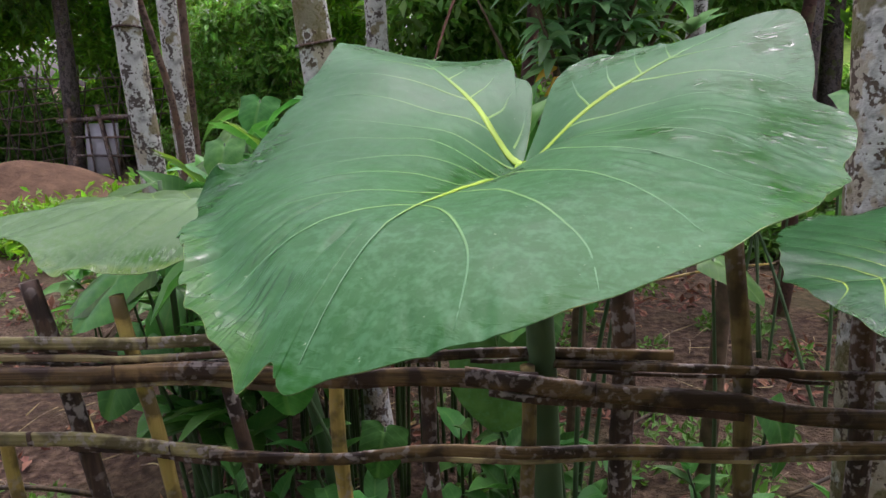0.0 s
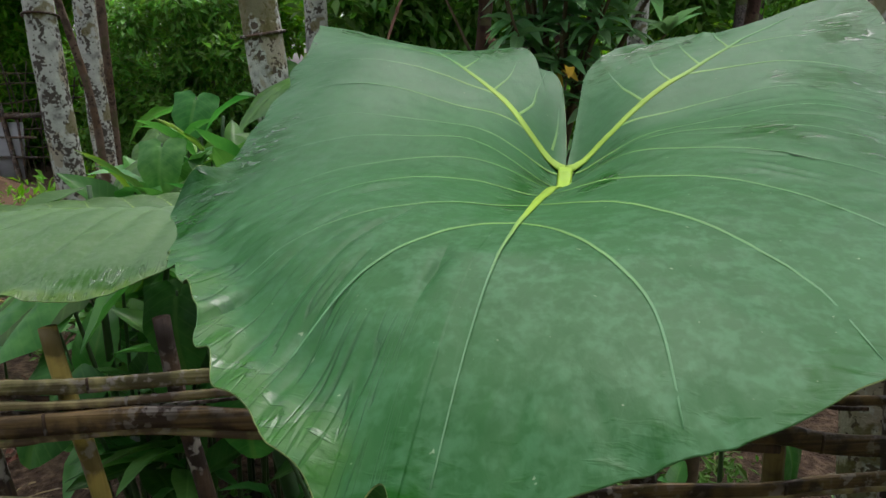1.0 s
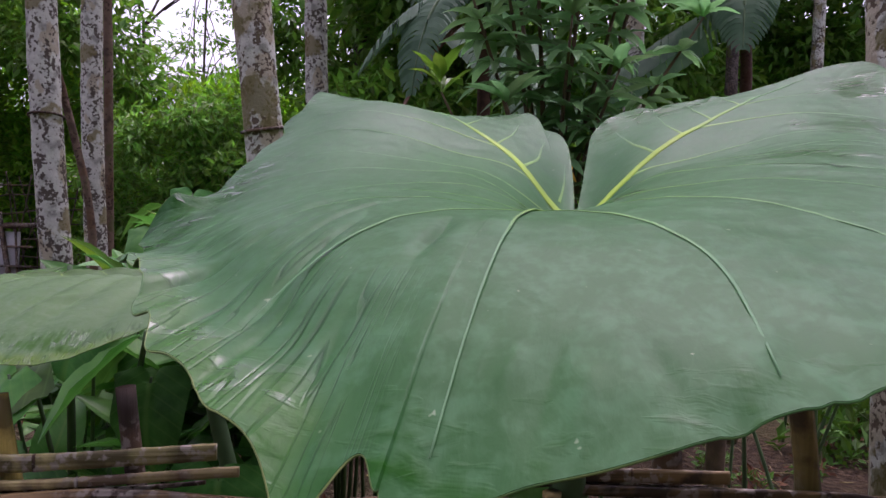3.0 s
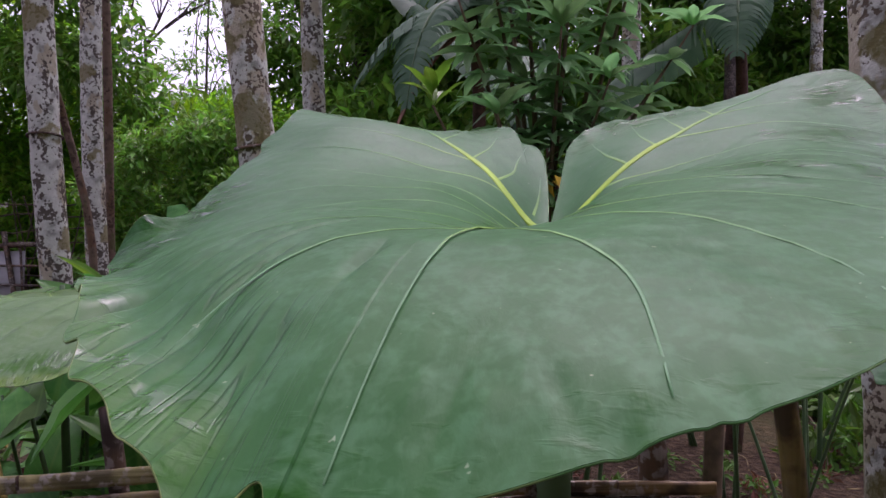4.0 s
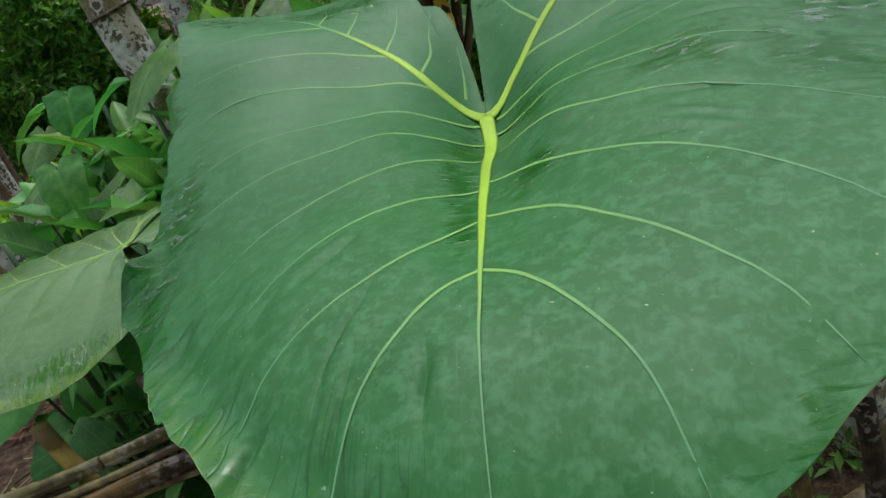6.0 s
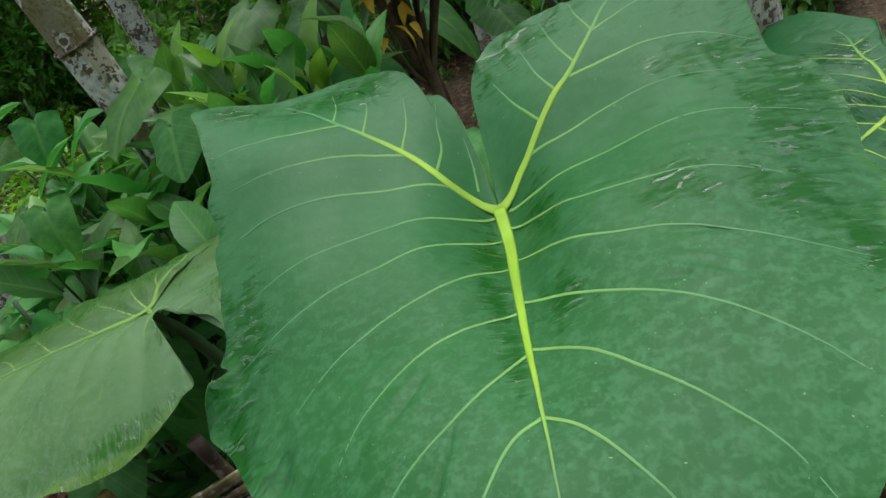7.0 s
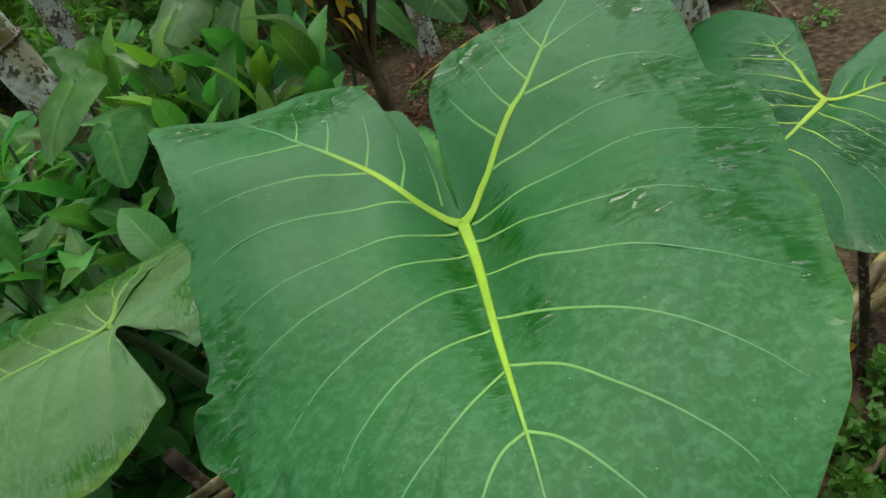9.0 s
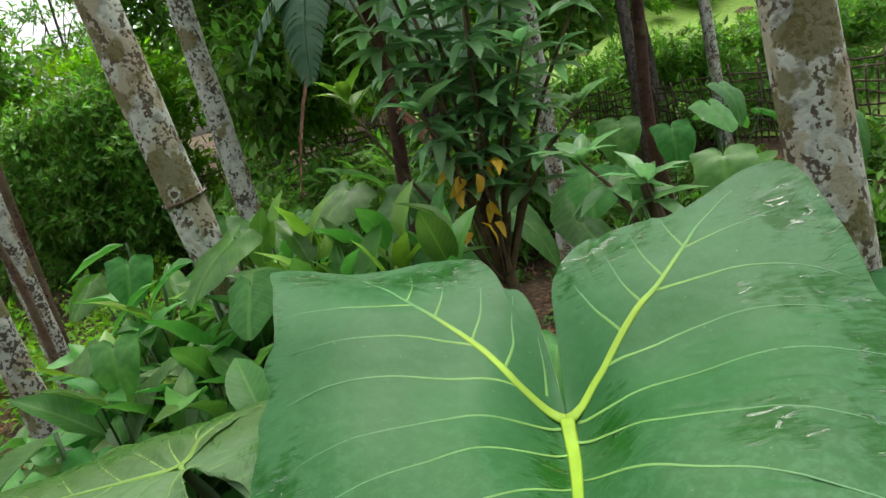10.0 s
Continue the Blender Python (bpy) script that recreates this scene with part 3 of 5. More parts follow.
def taro_leaf(name, at, joint, height, turn, size, mat, label, vein_mats, stalk, outline=OUTLINE, around=420, rings=80, ruffle=0.006, calm=1.0, crumple=0.0, quilt=0.004, seed=1, group="", stalk_r=0.02, ridges=(), holes=(), ragged=0.005, frill=0.0):
    """A big arrow-shaped leaf with its veins and its stalk. height(a, b) is the rise of the blade over the joint; turn maps leaf space to world."""
    top = thing(name, label, "leaf", at, group)
    rnd = random.Random(seed)
    base = Vector(at)
    edge = bend([(*q, 0) for q in outline], around)
    lines = vein_lines()
    pts = np.array([q for _, line, _, _ in lines for q in line])
    ph = [rnd.uniform(0, 6.28) for _ in range(4)]

    def lift(a, b):
        z = height(a, b) + 0.0012 * noise.noise(Vector((a * 16 + seed, b * 16, 0))) + 0.0007 * noise.noise(Vector((a * 45, b * 45, seed)))
        if crumple:
            sides = 0.7 * math.exp(-((a - .20) ** 2 + (b + .37) ** 2) / .008) + 0.6 * math.exp(-((a - .10) ** 2 + (b - .40) ** 2) / .006) + 0.35 * math.exp(-((a + .22) / .05) ** 2 - ((b + .03) / .16) ** 2)
            th = math.atan2(b, a)
            z += crumple * sides * (math.sin(th * 46 + 9 * a) + 0.8 * math.sin(th * 83 - 20 * b) + noise.noise(Vector((a * 60, b * 60, 2)))) * min(1, (a * a + b * b) / .2)
            z += 0.018 * math.exp(-((a - .23) / .05) ** 2) * max(0.0, (-b - .315) / .04) ** 2 * (0.6 + 0.5 * math.sin(70 * a))
        return z

    grid = [(0.0, 0.0, 0.0)]
    for k in range(1, rings + 1):
        t = (k / rings) ** 0.85
        for i, q in enumerate(edge):
            u = i / around
            wave = math.sin(u * 61 + ph[0]) + 0.7 * math.sin(u * 97 + ph[1]) + 0.8 * math.sin(u * 23 + ph[2])
            s = t * (1 + (0.005 * calm if q.y > -0.02 else ragged) * t ** 8 * (math.sin(u * 151 + ph[3]) + math.sin(u * 263)))
            grid.append((q.x * s, q.y * s, ruffle * t ** 7 * wave * min(1.0, q.xy.length / 0.2) * (calm if q.y > -0.02 else 1.0)))
    if frill:
        out = grid[:1]
        for k in range(1, rings + 1):
            t = (k / rings) ** 0.85
            for a, b, w in grid[1 + (k - 1) * around:1 + k * around]:
                th = math.atan2(b, a)
                here = min(1.0, max(0.0, (th + .78) / .12)) * min(1.0, max(0.0, (-.06 - th) / .08))
                fold = math.sin(th * 88 + 1.5 * math.sin(th * 23)) + 0.6 * math.sin(th * 51 + 1.0)
                lip = max(0.0, (t - .93) / .07)
                z = here * (frill * (t ** 9) * fold + .008 * lip ** 2 - .005 * math.exp(-((t - .92) / .035) ** 2))
                back = 1 - here * (.003 * lip ** 2 * (1 + fold))
                out.append((a * back, b * back, w + z))
        grid = out
    g = np.array(grid)
    near = np.empty(len(g))
    for k in range(0, len(g), 4000):
        d = g[k:k + 4000, None, :2] - pts[None]
        near[k:k + 4000] = np.sqrt((d ** 2).sum(-1).min(1))
    rise = np.array([lift(a, b) + w for a, b, w in grid]) + quilt * (1 - np.exp(-(near / 0.016) ** 2)) - 0.7 * quilt
    for ca, cb, way, half, width, tall in ridges:
        da, db = g[:, 0] - ca, g[:, 1] - cb
        u, v = da * math.cos(way) + db * math.sin(way), -da * math.sin(way) + db * math.cos(way)
        v = v + 0.35 * width * np.sin(u * 60 + ca * 90)
        rise = rise + tall * np.exp(-(u / half) ** 4) * np.exp(-np.abs(v / width) ** 1.5) * np.minimum(1, near / 0.006)
    verts = []
    for (a, b, w), z in zip(grid, rise):
        verts.append(turn @ Vector((a * size, b * size, z * size)) + Vector(joint) - base)
    faces = [(0, 1 + i, 2 + i) for i in range(around - 1)]
    for k in range(rings - 1):
        r = 1 + k * around
        faces += [(r + i, r + around + i, r + around + i + 1, r + i + 1) for i in range(around - 1)]
    for ha, hb, hr in holes:
        gone = set(np.flatnonzero((g[:, 0] - ha) ** 2 + ((g[:, 1] - hb) * 1.5) ** 2 < hr * hr).tolist())
        faces = [f for f in faces if not any(i in gone for i in f)]
    blade = part("blade", (verts, faces), mat, top)
    where = [(0.5, 0.0)] + [(i / around, ((k + 1) / rings) ** 0.85) for k in range(rings) for i in range(around)]
    layer = blade.data.uv_layers.new(name="span")
    index = np.empty(len(blade.data.loops), dtype=np.int32)
    blade.data.loops.foreach_get("vertex_index", index)
    layer.data.foreach_set("uv", np.array(where, dtype=np.float32)[index].ravel())
    plan = blade.data.uv_layers.new(name="plan")
    plan.data.foreach_set("uv", (g[:, :2].astype(np.float32))[index].ravel())
    solid = blade.modifiers.new("thickness", 'SOLIDIFY')
    solid.thickness, solid.offset = 0.0014 * size, 0
    split = blade.modifiers.new("sharp_rim", 'EDGE_SPLIT')
    split.split_angle = radians(50)
    for kind, line, w0, w1 in lines:
        inside_part = []
        for q in line:
            if not inside(q, outline):
                break
            inside_part.append(q)
        line = inside_part
        if len(line) < 4:
            continue
        spots = []
        for a, b in line:
            far = (g[:, 0] - a) ** 2 + (g[:, 1] - b) ** 2
            pick = np.argpartition(far, 6)[:6]
            low = lift(a, b) - 0.7 * quilt
            z = low if math.hypot(a, b) < .3 else max(low, float(rise[pick].mean()))
            spots.append([a, b, z + 0.0009 + ((0.0004 + 0.0005 * min(1.0, max(0.0, (a - .3) / .1))) if kind == "midrib" else 0.0) + (0.004 * math.exp(-(a * a + b * b) / 0.0003) if w0 > .004 else 0.0)])
        if kind == "side_vein" and abs(line[0][1]) < .01 and len(spots) > 12:      # a vein runs flatter into the midrib than the blade
            reach = next((i for i, q in enumerate(spots) if abs(q[1]) > .06), 8)
            for i in range(reach):
                flat = spots[0][2] + (spots[reach][2] - spots[0][2]) * i / reach
                spots[i][2] = max(spots[i][2], .85 * spots[i][2] + .15 * flat)

        def wide(t):
            thin = 1 - 0.72 * min(1.0, max(0.0, (t - .48) / .38)) if kind == "midrib" else 1.0
            return thin * w0 * (1 - t) ** (1.35 if w0 > .008 else 1.1 if w0 > .006 else 0.7) + w1

        rod, skin = draped(spots, lift, wide, 0.12 if w0 < .004 else 0.28)
        rod = [turn @ (q * size) + Vector(joint) - base for q in rod]
        vein = part(kind, (rod, skin), vein_mats[("lobe_vein", "side_vein", "midrib").index(kind)], top)
        along = vein.data.uv_layers.new(name="along")
        index = np.empty(len(vein.data.loops), dtype=np.int32)
        vein.data.loops.foreach_get("vertex_index", index)
        u = (index // 8) / (len(spots) - 1)
        along.data.foreach_set("uv", np.stack([u, u], 1).astype(np.float32).ravel())
    heart = Vector(joint) - base + Vector((0, 0, (float(rise[0]) - 0.002) * size))
    part("joint", tube([heart + Vector((0, 0, q * size)) for q in (-.004, -.001, .001, .003, .004)], lambda t: size * .0085 * math.sqrt(max(.05, 1 - t * t)), 12), vein_mats[0], top, "yellow-green knob where the stalk joins")
    rim = [Vector(v) for v in verts[1 + (rings - 1) * around:]]
    part("margin", tube(rim, 0.0006 * size, 4), RIM, top, "thin yellowish leaf edge")
    line = bend([Vector(q) - base for q in stalk], 24)
    part("stalk", tube(line, lambda t: stalk_r * (0.45 + 0.75 * t), 12), PETIOLE, top)
    return top


# ---- ground ----
def ground_height(x, y):
    far = max(0.0, y - 15.0)
    return (0.05 * noise.noise(Vector((x * 0.7, y * 0.7, 0))) + 0.02 * noise.noise(Vector((x * 3, y * 3, 5)))
            + (0.33 * min(far, 7) if x > 2 else 0.05 * min(far, 12)))


def axis_steps(lo, near_lo, near_hi, hi):
    fine = [near_lo + 0.09 * k for k in range(int((near_hi - near_lo) / 0.09) + 1)]
    out, step, v = [], 0.12, near_lo
    while v > lo:
        v -= step
        step *= 1.25
        out.append(v)
    out = out[::-1] + fine
    step, v = 0.12, fine[-1]
    while v < hi:
        v += step
        step *= 1.25
        out.append(v)
    return out


xs, ys = axis_steps(-900, -4, 5, 900), axis_steps(-900, 0.0, 7, 900)
verts = [(x, y, ground_height(x, y)) for y in ys for x in xs]
nx = len(xs)
faces = [(j * nx + i, j * nx + i + 1, (j + 1) * nx + i + 1, (j + 1) * nx + i) for j in range(len(ys) - 1) for i in range(nx - 1)]
tagged(mesh_object("ground", verts, faces, SOIL), "reddish brown bare garden soil with litter", "ground", kind="structure")


# ---- the main leaf ----
AX, RT = Vector((-.3113, -.9503, 0)), Vector((.9503, -.3113, 0))
LEAF_TURN = Matrix((AX, RT, (0, 0, 1))).transposed()


SWELLS = [(-.0008, -.0155, .0083, .0172, .0073, .0021, .0011), (.0028, .0229, .0007, -.0087, .0092, .0109, -.002),
          (.002, .0074, -.0134, .0061, -.0243, .0136, -.0075), (-.0004, .0074, -.0053, .0188, .0057, .0168, -.0019),
          (-.0071, -.003, -.002, -.0103, .0034, .0077, -.0079), (-.006, -.0066, .0142, -.0139, .0067, -.0033, .0033),
          (-.0011, .0015, .0042, .0088, -.005, -.0068, .0092), (.0003, .0009, .0078, -.0057, .0021, -.0017, .0005)]


def main_height(a, b):
    """The rise of the big blade: a broad saddle with a groove along the midrib and soft swells."""
    a, b = max(-.34, min(a, .66)), max(-.46, min(b, .44))
    z = (0.0657 - 0.065 * b + 0.4066 * b * b + 0.15 * b ** 3 - 1.7727 * b ** 4 - 0.2332 * a - 0.0334 * a * b - 1.4752 * a * b * b + 0.6073 * a * b ** 3
         + 0.3124 * a * a + 0.9456 * a * a * b - 0.0661 * a * a * b * b + 0.4759 * a ** 3 - 0.8271 * a ** 3 * b - 1.5996 * a ** 4)
    z -= 0.0797 * math.exp(-(b / .05) ** 2 - ((a - .05) / .16) ** 2)
    ga = [math.exp(-((a + .24 - .12 * i) / .075) ** 2 / 2) for i in range(8)]
    gb = [math.exp(-((b + .36 - .12 * j) / .075) ** 2 / 2) for j in range(7)]
    z -= 0.016 * math.exp(-((abs(b) - .058) / .038) ** 2 - ((a - .08) / .09) ** 2)
    z += 0.037 * b + 0.010 * math.exp(-((a + .08) / .08) ** 2 - ((b - .13) / .08) ** 2)
    return z + sum(SWELLS[i][j] * ga[i] * gb[j] for i in range(8) for j in range(7))


rnd = random.Random(23)
RIDGES = []
for k in range(26):                                   # creases that fan out to the drooping front edge
    th = rnd.uniform(-.62, -.06)
    far = rnd.uniform(.72, .95) * (.50 + .10 * math.cos(th * 2.2 + .2))
    a, b = far * math.cos(th), far * math.sin(th)
    RIDGES.append((a, b, th + rnd.uniform(-.25, .15), rnd.uniform(.016, .045), rnd.uniform(.0025, .0042), -rnd.uniform(.0012, .0030)))
for k in range(16):
    a, b = rnd.uniform(.24, .50), rnd.uniform(-.33, -.12)
    RIDGES.append((a, b, math.atan2(b - .06, a - .12) + rnd.uniform(-.2, .2), rnd.uniform(.015, .04), rnd.uniform(.003, .006), rnd.choice((-1, 1)) * rnd.uniform(.001, .0026)))
for k in range(14):
    a, b = rnd.uniform(.55, .60), rnd.uniform(-.05, .12)
    RIDGES.append((a, b, rnd.uniform(-.5, .5), rnd.uniform(.008, .02), rnd.uniform(.0025, .005), rnd.choice((-1, 1)) * rnd.uniform(.001, .002)))
for k in range(26):                                   # puckers along the veins of the side that rises
    a, b = rnd.uniform(-.05, .34), rnd.uniform(.12, .37)
    RIDGES.append((a, b, 1.15 + rnd.uniform(-.25, .25), rnd.uniform(.012, .045), rnd.uniform(.003, .006), rnd.choice((-1, 1)) * rnd.uniform(.0008, .0022)))
for k in range(30):                                   # crumpled rims of both lobes and of the side edge
    a, b = rnd.choice(((rnd.uniform(-.24, -.19), rnd.uniform(-.2, .2)), (rnd.uniform(.0, .3), rnd.uniform(-.37, -.33)), (rnd.uniform(-.22, .1), rnd.uniform(.32, .38))))
    RIDGES.append((a, b, math.atan2(b, a) + rnd.uniform(-.7, .7), rnd.uniform(.01, .03), rnd.uniform(.004, .008), rnd.choice((-1, 1)) * rnd.uniform(.001, .0035)))
taro_leaf("giant_taro_leaf", (.25, 1.42, 0.0), (.112, 1.038, 1.386), main_height, LEAF_TURN, 1.0, BLADE,
          "huge waxy green arrow-shaped leaf with yellow-green midrib", (VEIN, VEIN_PALE, MIDRIB),
          [(.112, 1.038, 1.380), (.135, 1.09, 1.25), (.16, 1.22, 1.02), (.19, 1.33, .6), (.25, 1.42, -.03)], stalk_r=0.032, ruffle=0.0036, calm=0.2, ragged=0.005, quilt=0.0003, crumple=0.0026, around=1100, rings=130, ridges=RIDGES, frill=0.0012)


# ---- the two neighbouring big leaves ----
def plain_height(tip, side, lobe, fold, twist=0.0):
    def h(a, b):
        z = -tip * max(a, 0) ** 2 - side * b * b + lobe * max(-a, 0) + twist * a * b
        return z - fold * math.exp(-(b / .06) ** 2 - (a / .25) ** 2) + fold
    return h


def leaf_turn(direction, pitch=0.0, roll=0.0):
    """Leaf space with its tip towards direction (degrees from +x), the tip lowered by pitch, its right side lowered by roll."""
    d = radians(direction)
    a, b = Vector((math.cos(d), math.sin(d), 0)), Vector((math.sin(d), -math.cos(d), 0))
    m = Matrix((a, b, (0, 0, 1))).transposed()
    return m @ Matrix.Rotation(radians(pitch), 3, 'Y') @ Matrix.Rotation(radians(-roll), 3, 'X')


TORN = [(-.004, .002), (-.10, .070), (-.19, .14), (-.245, .130), (-.265, .04), (-.255, -.06), (-.225, -.14), (-.215, -.20), (-.178, -.212), (-.165, -.185), (-.135, -.172), (-.122, -.140), (-.085, -.112),
        (-.060, -.075), (-.030, -.056), (-.034, -.100), (-.050, -.158), (-.048, -.200), (-.078, -.232), (-.092, -.285), (-.05, -.318), (.03, -.345)] + PLAIN[13:26]
TORN += [(.54, .12), (.46, .165), (.36, .205), (.27, .255), (.21, .268), (.16, .32), (.05, .405), (-.06, .455), (-.15, .47), (-.215, .43), (-.235, .34), (-.225, .24), (-.19, .155), (-.10, .080), (-.008, .008)]
taro_leaf("giant_taro_leaf", (-.3, 1.75, 0), (-.484, 1.536, 1.255), plain_height(.15, .88, .06, .03), leaf_turn(176, 1, 0), 0.92, BLADE_PALE_BIG,
          "pale green torn arrow-shaped leaf beside the fence", (VEIN_OLIVE, VEIN_LIME, VEIN_OLIVE),
          [(-.484, 1.536, 1.25), (-.44, 1.56, 1.1), (-.36, 1.65, .6), (-.3, 1.75, -.03)], outline=TORN, around=420, rings=64, ruffle=0.010, seed=4, quilt=0.005, crumple=0.003,
          ridges=[(rnd.uniform(-.1, .5), rnd.uniform(-.35, .35), rnd.uniform(0, 3.1), rnd.uniform(.015, .05), rnd.uniform(.004, .008), rnd.choice((-1, 1)) * rnd.uniform(.001, .004)) for k in range(40)])
SHORT = ([(-.006, .0), (-.13, .02), (-.264, -.02), (-.35, -.10), (-.36, -.23), (-.30, -.34), (-.19, -.395), (-.05, -.40), (.10, -.39), (.25, -.385), (.38, -.352), (.435, -.29), (.46, -.20), (.47, -.10), (.485, -.02)]
         + [(.46, .06), (.40, .15), (.33, .24), (.24, .33), (.10, .41), (-.05, .45), (-.20, .48), (-.30, .465), (-.325, .383), (-.279, .225), (-.19, .155), (-.082, .078), (-.007, .006)])
taro_leaf("giant_taro_leaf", (.98, 1.32, 0), (.83, 1.07, 1.195), plain_height(.12, .35, .14, .03), leaf_turn(198, -3, -9), 0.75, BLADE_SHADED_BIG,
          "glossy green arrow-shaped leaf with yellow veins, darkened for shade", (VEIN_YELLOW, VEIN_YELLOW, VEIN_YELLOW),
          [(.83, 1.07, 1.18), (.86, 1.12, 1.0), (.92, 1.22, .5), (.98, 1.32, -.03)], outline=SHORT, around=420, rings=60, ruffle=0.006, seed=7, quilt=0.0025, holes=[(-.092, -.100, .016)])


# ---- bamboo fence by the leaf ----
def stake(foot, top, r, mat, label, seed, nodes=()):
    """A bamboo stake or stick with its swollen joints."""
    ob = thing("fence_stake", label, "fence stake", (foot[0], foot[1], 0), "stakes of the near fence")
    f, t = Vector((0, 0, foot[2])), Vector(top) - Vector((foot[0], foot[1], 0))
    n = 40
    pts = [f.lerp(t, k / (n - 1)) + Vector((0.004 * math.sin(k * 0.4 + seed), 0.003 * math.sin(k * 0.27 + seed), 0)) for k in range(n)]
    part("pole", tube(pts, lambda u: r * (1.05 - 0.15 * u + 0.10 * max((math.exp(-((u - q) / .012) ** 2) for q in nodes), default=0)), 10, 1.0, 0.03, seed), mat, ob)
    return ob


def lath_geometry(line, w, h, seed, drop=0.0):
    """A split cane along a line: rounded outside, hollow inside, with ragged edges."""
    rnd = random.Random(seed)
    verts, faces = [], []
    prof = [(.0, -.46), (-.6, -.5), (-.92, -.44), (-1.0, -.2), (-1.04, .05), (-1.0, .25), (-.92, .45), (-.6, .5), (.0, .46), (-.2, .0)]
    n = len(line)
    top = bottom = 0.0
    for k, p in enumerate(line):
        top += rnd.uniform(-.02, .02) - .1 * top
        bottom += rnd.uniform(-.02, .02) - .1 * bottom
        for y, z in prof:
            verts.append(p + Vector((0, y * w, z * h * (1 + (top if z > 0 else bottom)) - drop + rnd.uniform(-.0005, .0005))))
    m = len(prof)
    for k in range(n - 1):
        for j in range(m):
            a, b = k * m + j, k * m + (j + 1) % m
            faces.append((a, a + m, b + m, b))
    faces += [tuple(range(m)), tuple(range((n - 1) * m, n * m))[::-1]]
    return verts, faces


def rail(points, w, h, mat, label, seed, nodes=(.31, .74)):
    """A split bamboo rail: the lath, its joints and a splinter that has come away below."""
    ob = thing("fence_rail", label, "fence rail", points[0], "rails of the near fence")
    base = Vector(points[0])
    line = bend([Vector(p) - base for p in points], 120)
    part("lath", lath_geometry(line, w, h, seed), mat, ob)
    for u in nodes:
        k = int((u + .03 * math.sin(seed * 3 + u * 20)) * 119)
        part("joint", lath_geometry([line[k] + (line[k + 1] - line[k]) * t for t in (-.15, .05, .25, .45)], w * 1.12, h * 1.05, seed + k), POST, ob, "dark joint ring of the bamboo")
    a, b = (8, 74) if seed % 2 else (40, 114)
    part("splinter", lath_geometry([q + Vector((0, .002, -.62 * h - .003 - .003 * math.sin(i * .12))) for i, q in enumerate(line[a:b])], w * .6, h * .42, seed + 9), POST if seed % 3 else SPLIT_PALE, ob, "loose split edge of the rail")
    return ob


FY = 1.22
GREENISH, DARKISH = "yellow-green bamboo fence stake tied to split rails", "dark weathered wooden fence stake"
stake((-.589, FY + .02, -.1), (-.789, FY + .02, 1.16), .019, POST, DARKISH, 1)
stake((-.462, FY + .02, -.1), (-.626, FY + .02, 1.13), .015, BAMBOO, GREENISH, 2, (.3, .6, .85))
stake((-.297, FY + .02, -.1), (-.459, FY + .02, 1.14), .015, POST, DARKISH, 3)
stake((-.209, FY + .02, -.1), (-.228, FY + .02, 1.00), .016, BAMBOO, GREENISH, 4, (.35, .62, .8))
stake((-.007, FY + .02, -.1), (-.057, FY + .02, 1.02), .016, POST, DARKISH, 5)
stake((.154, FY - .02, -.1), (.131, FY - .02, 1.00), .015, OLIVE, GREENISH, 6, (.4, .7))
stake((.351, FY + .02, -.1), (.304, FY + .02, 1.17), .024, POST, DARKISH, 7)
stake((.644, FY + .02, -.1), (.497, FY + .02, 1.25), .019, OLIVE, "olive brown bamboo fence stake", 8, (.3, .55, .8))
stake((.798, FY + .02, -.1), (.742, FY + .02, 1.10), .023, POST, DARKISH, 9)
stake((-.814, FY + .02, -.1), (-.902, FY + .02, .83), .014, BAMBOO, GREENISH, 10, (.5, .8))
for k in range(5):
    stake((-1.0 - .19 * k, FY + .02, -.1), (-1.06 - .19 * k, FY + .02, 1.05 + .04 * (k % 3)), .017, (POST, BAMBOO)[k % 2], (DARKISH, GREENISH)[k % 2], 11 + k, (.4, .7))
    stake((1.16 + .22 * k, FY + .02, -.1), (1.16 + .22 * k, FY + .02, 1.03 + .05 * (k % 3)), .014, POST, DARKISH, 21 + k, (.4, .7))
LATH = "split bamboo fence rail, weathered brown and grey"
rail([(-2.2, FY - .004, 1.055), (-.86, FY - .004, 1.048), (-.60, FY - .004, 1.044), (-.33, FY, 1.056)], .008, .024, MOSSY, LATH, 1)
rail([(-2.2, FY - .004, 1.015), (-.86, FY - .004, 1.018), (-.60, FY - .004, 1.014), (-.30, FY, 1.028)], .008, .014, SPLIT_PALE, LATH, 2)
rail([(-2.2, FY - .012, .985), (-.87, FY - .014, .985), (-.62, FY - .012, .988), (-.46, FY - .012, .993), (-.22, FY - .012, .974), (-.07, FY - .014, .979), (.15, FY - .046, .982)], .011, .036, SPLIT, LATH, 3)
rail([(.02, FY - .026, .985), (.15, FY - .058, .980), (.308, FY - .014, .941), (.513, FY - .014, .923), (.788, FY - .014, .887), (2.0, FY - .012, .86)], .011, .038, SHADED_WET_SPLIT, "wet split bamboo fence rail, darkened for shade", 7)
rail([(-.09, FY, 1.008), (.10, FY, 1.019), (.397, FY, 1.010)], .008, .020, SHADED_WET_SPLIT, "short dark split bamboo rail", 4)
rail([(.16, FY - .002, .998), (.55, FY - .002, .979), (.77, FY - .002, .966), (2.0, FY, .94)], .008, .017, SHADED_WET_SPLIT, "wet split bamboo fence rail, darkened for shade", 5)
rail([(-2.2, FY - .01, .86), (-.89, FY - .012, .854), (-.72, FY - .012, .853), (-.556, FY - .012, .834), (-.43, FY - .012, .820)], .009, .029, MOSSY, LATH, 8)
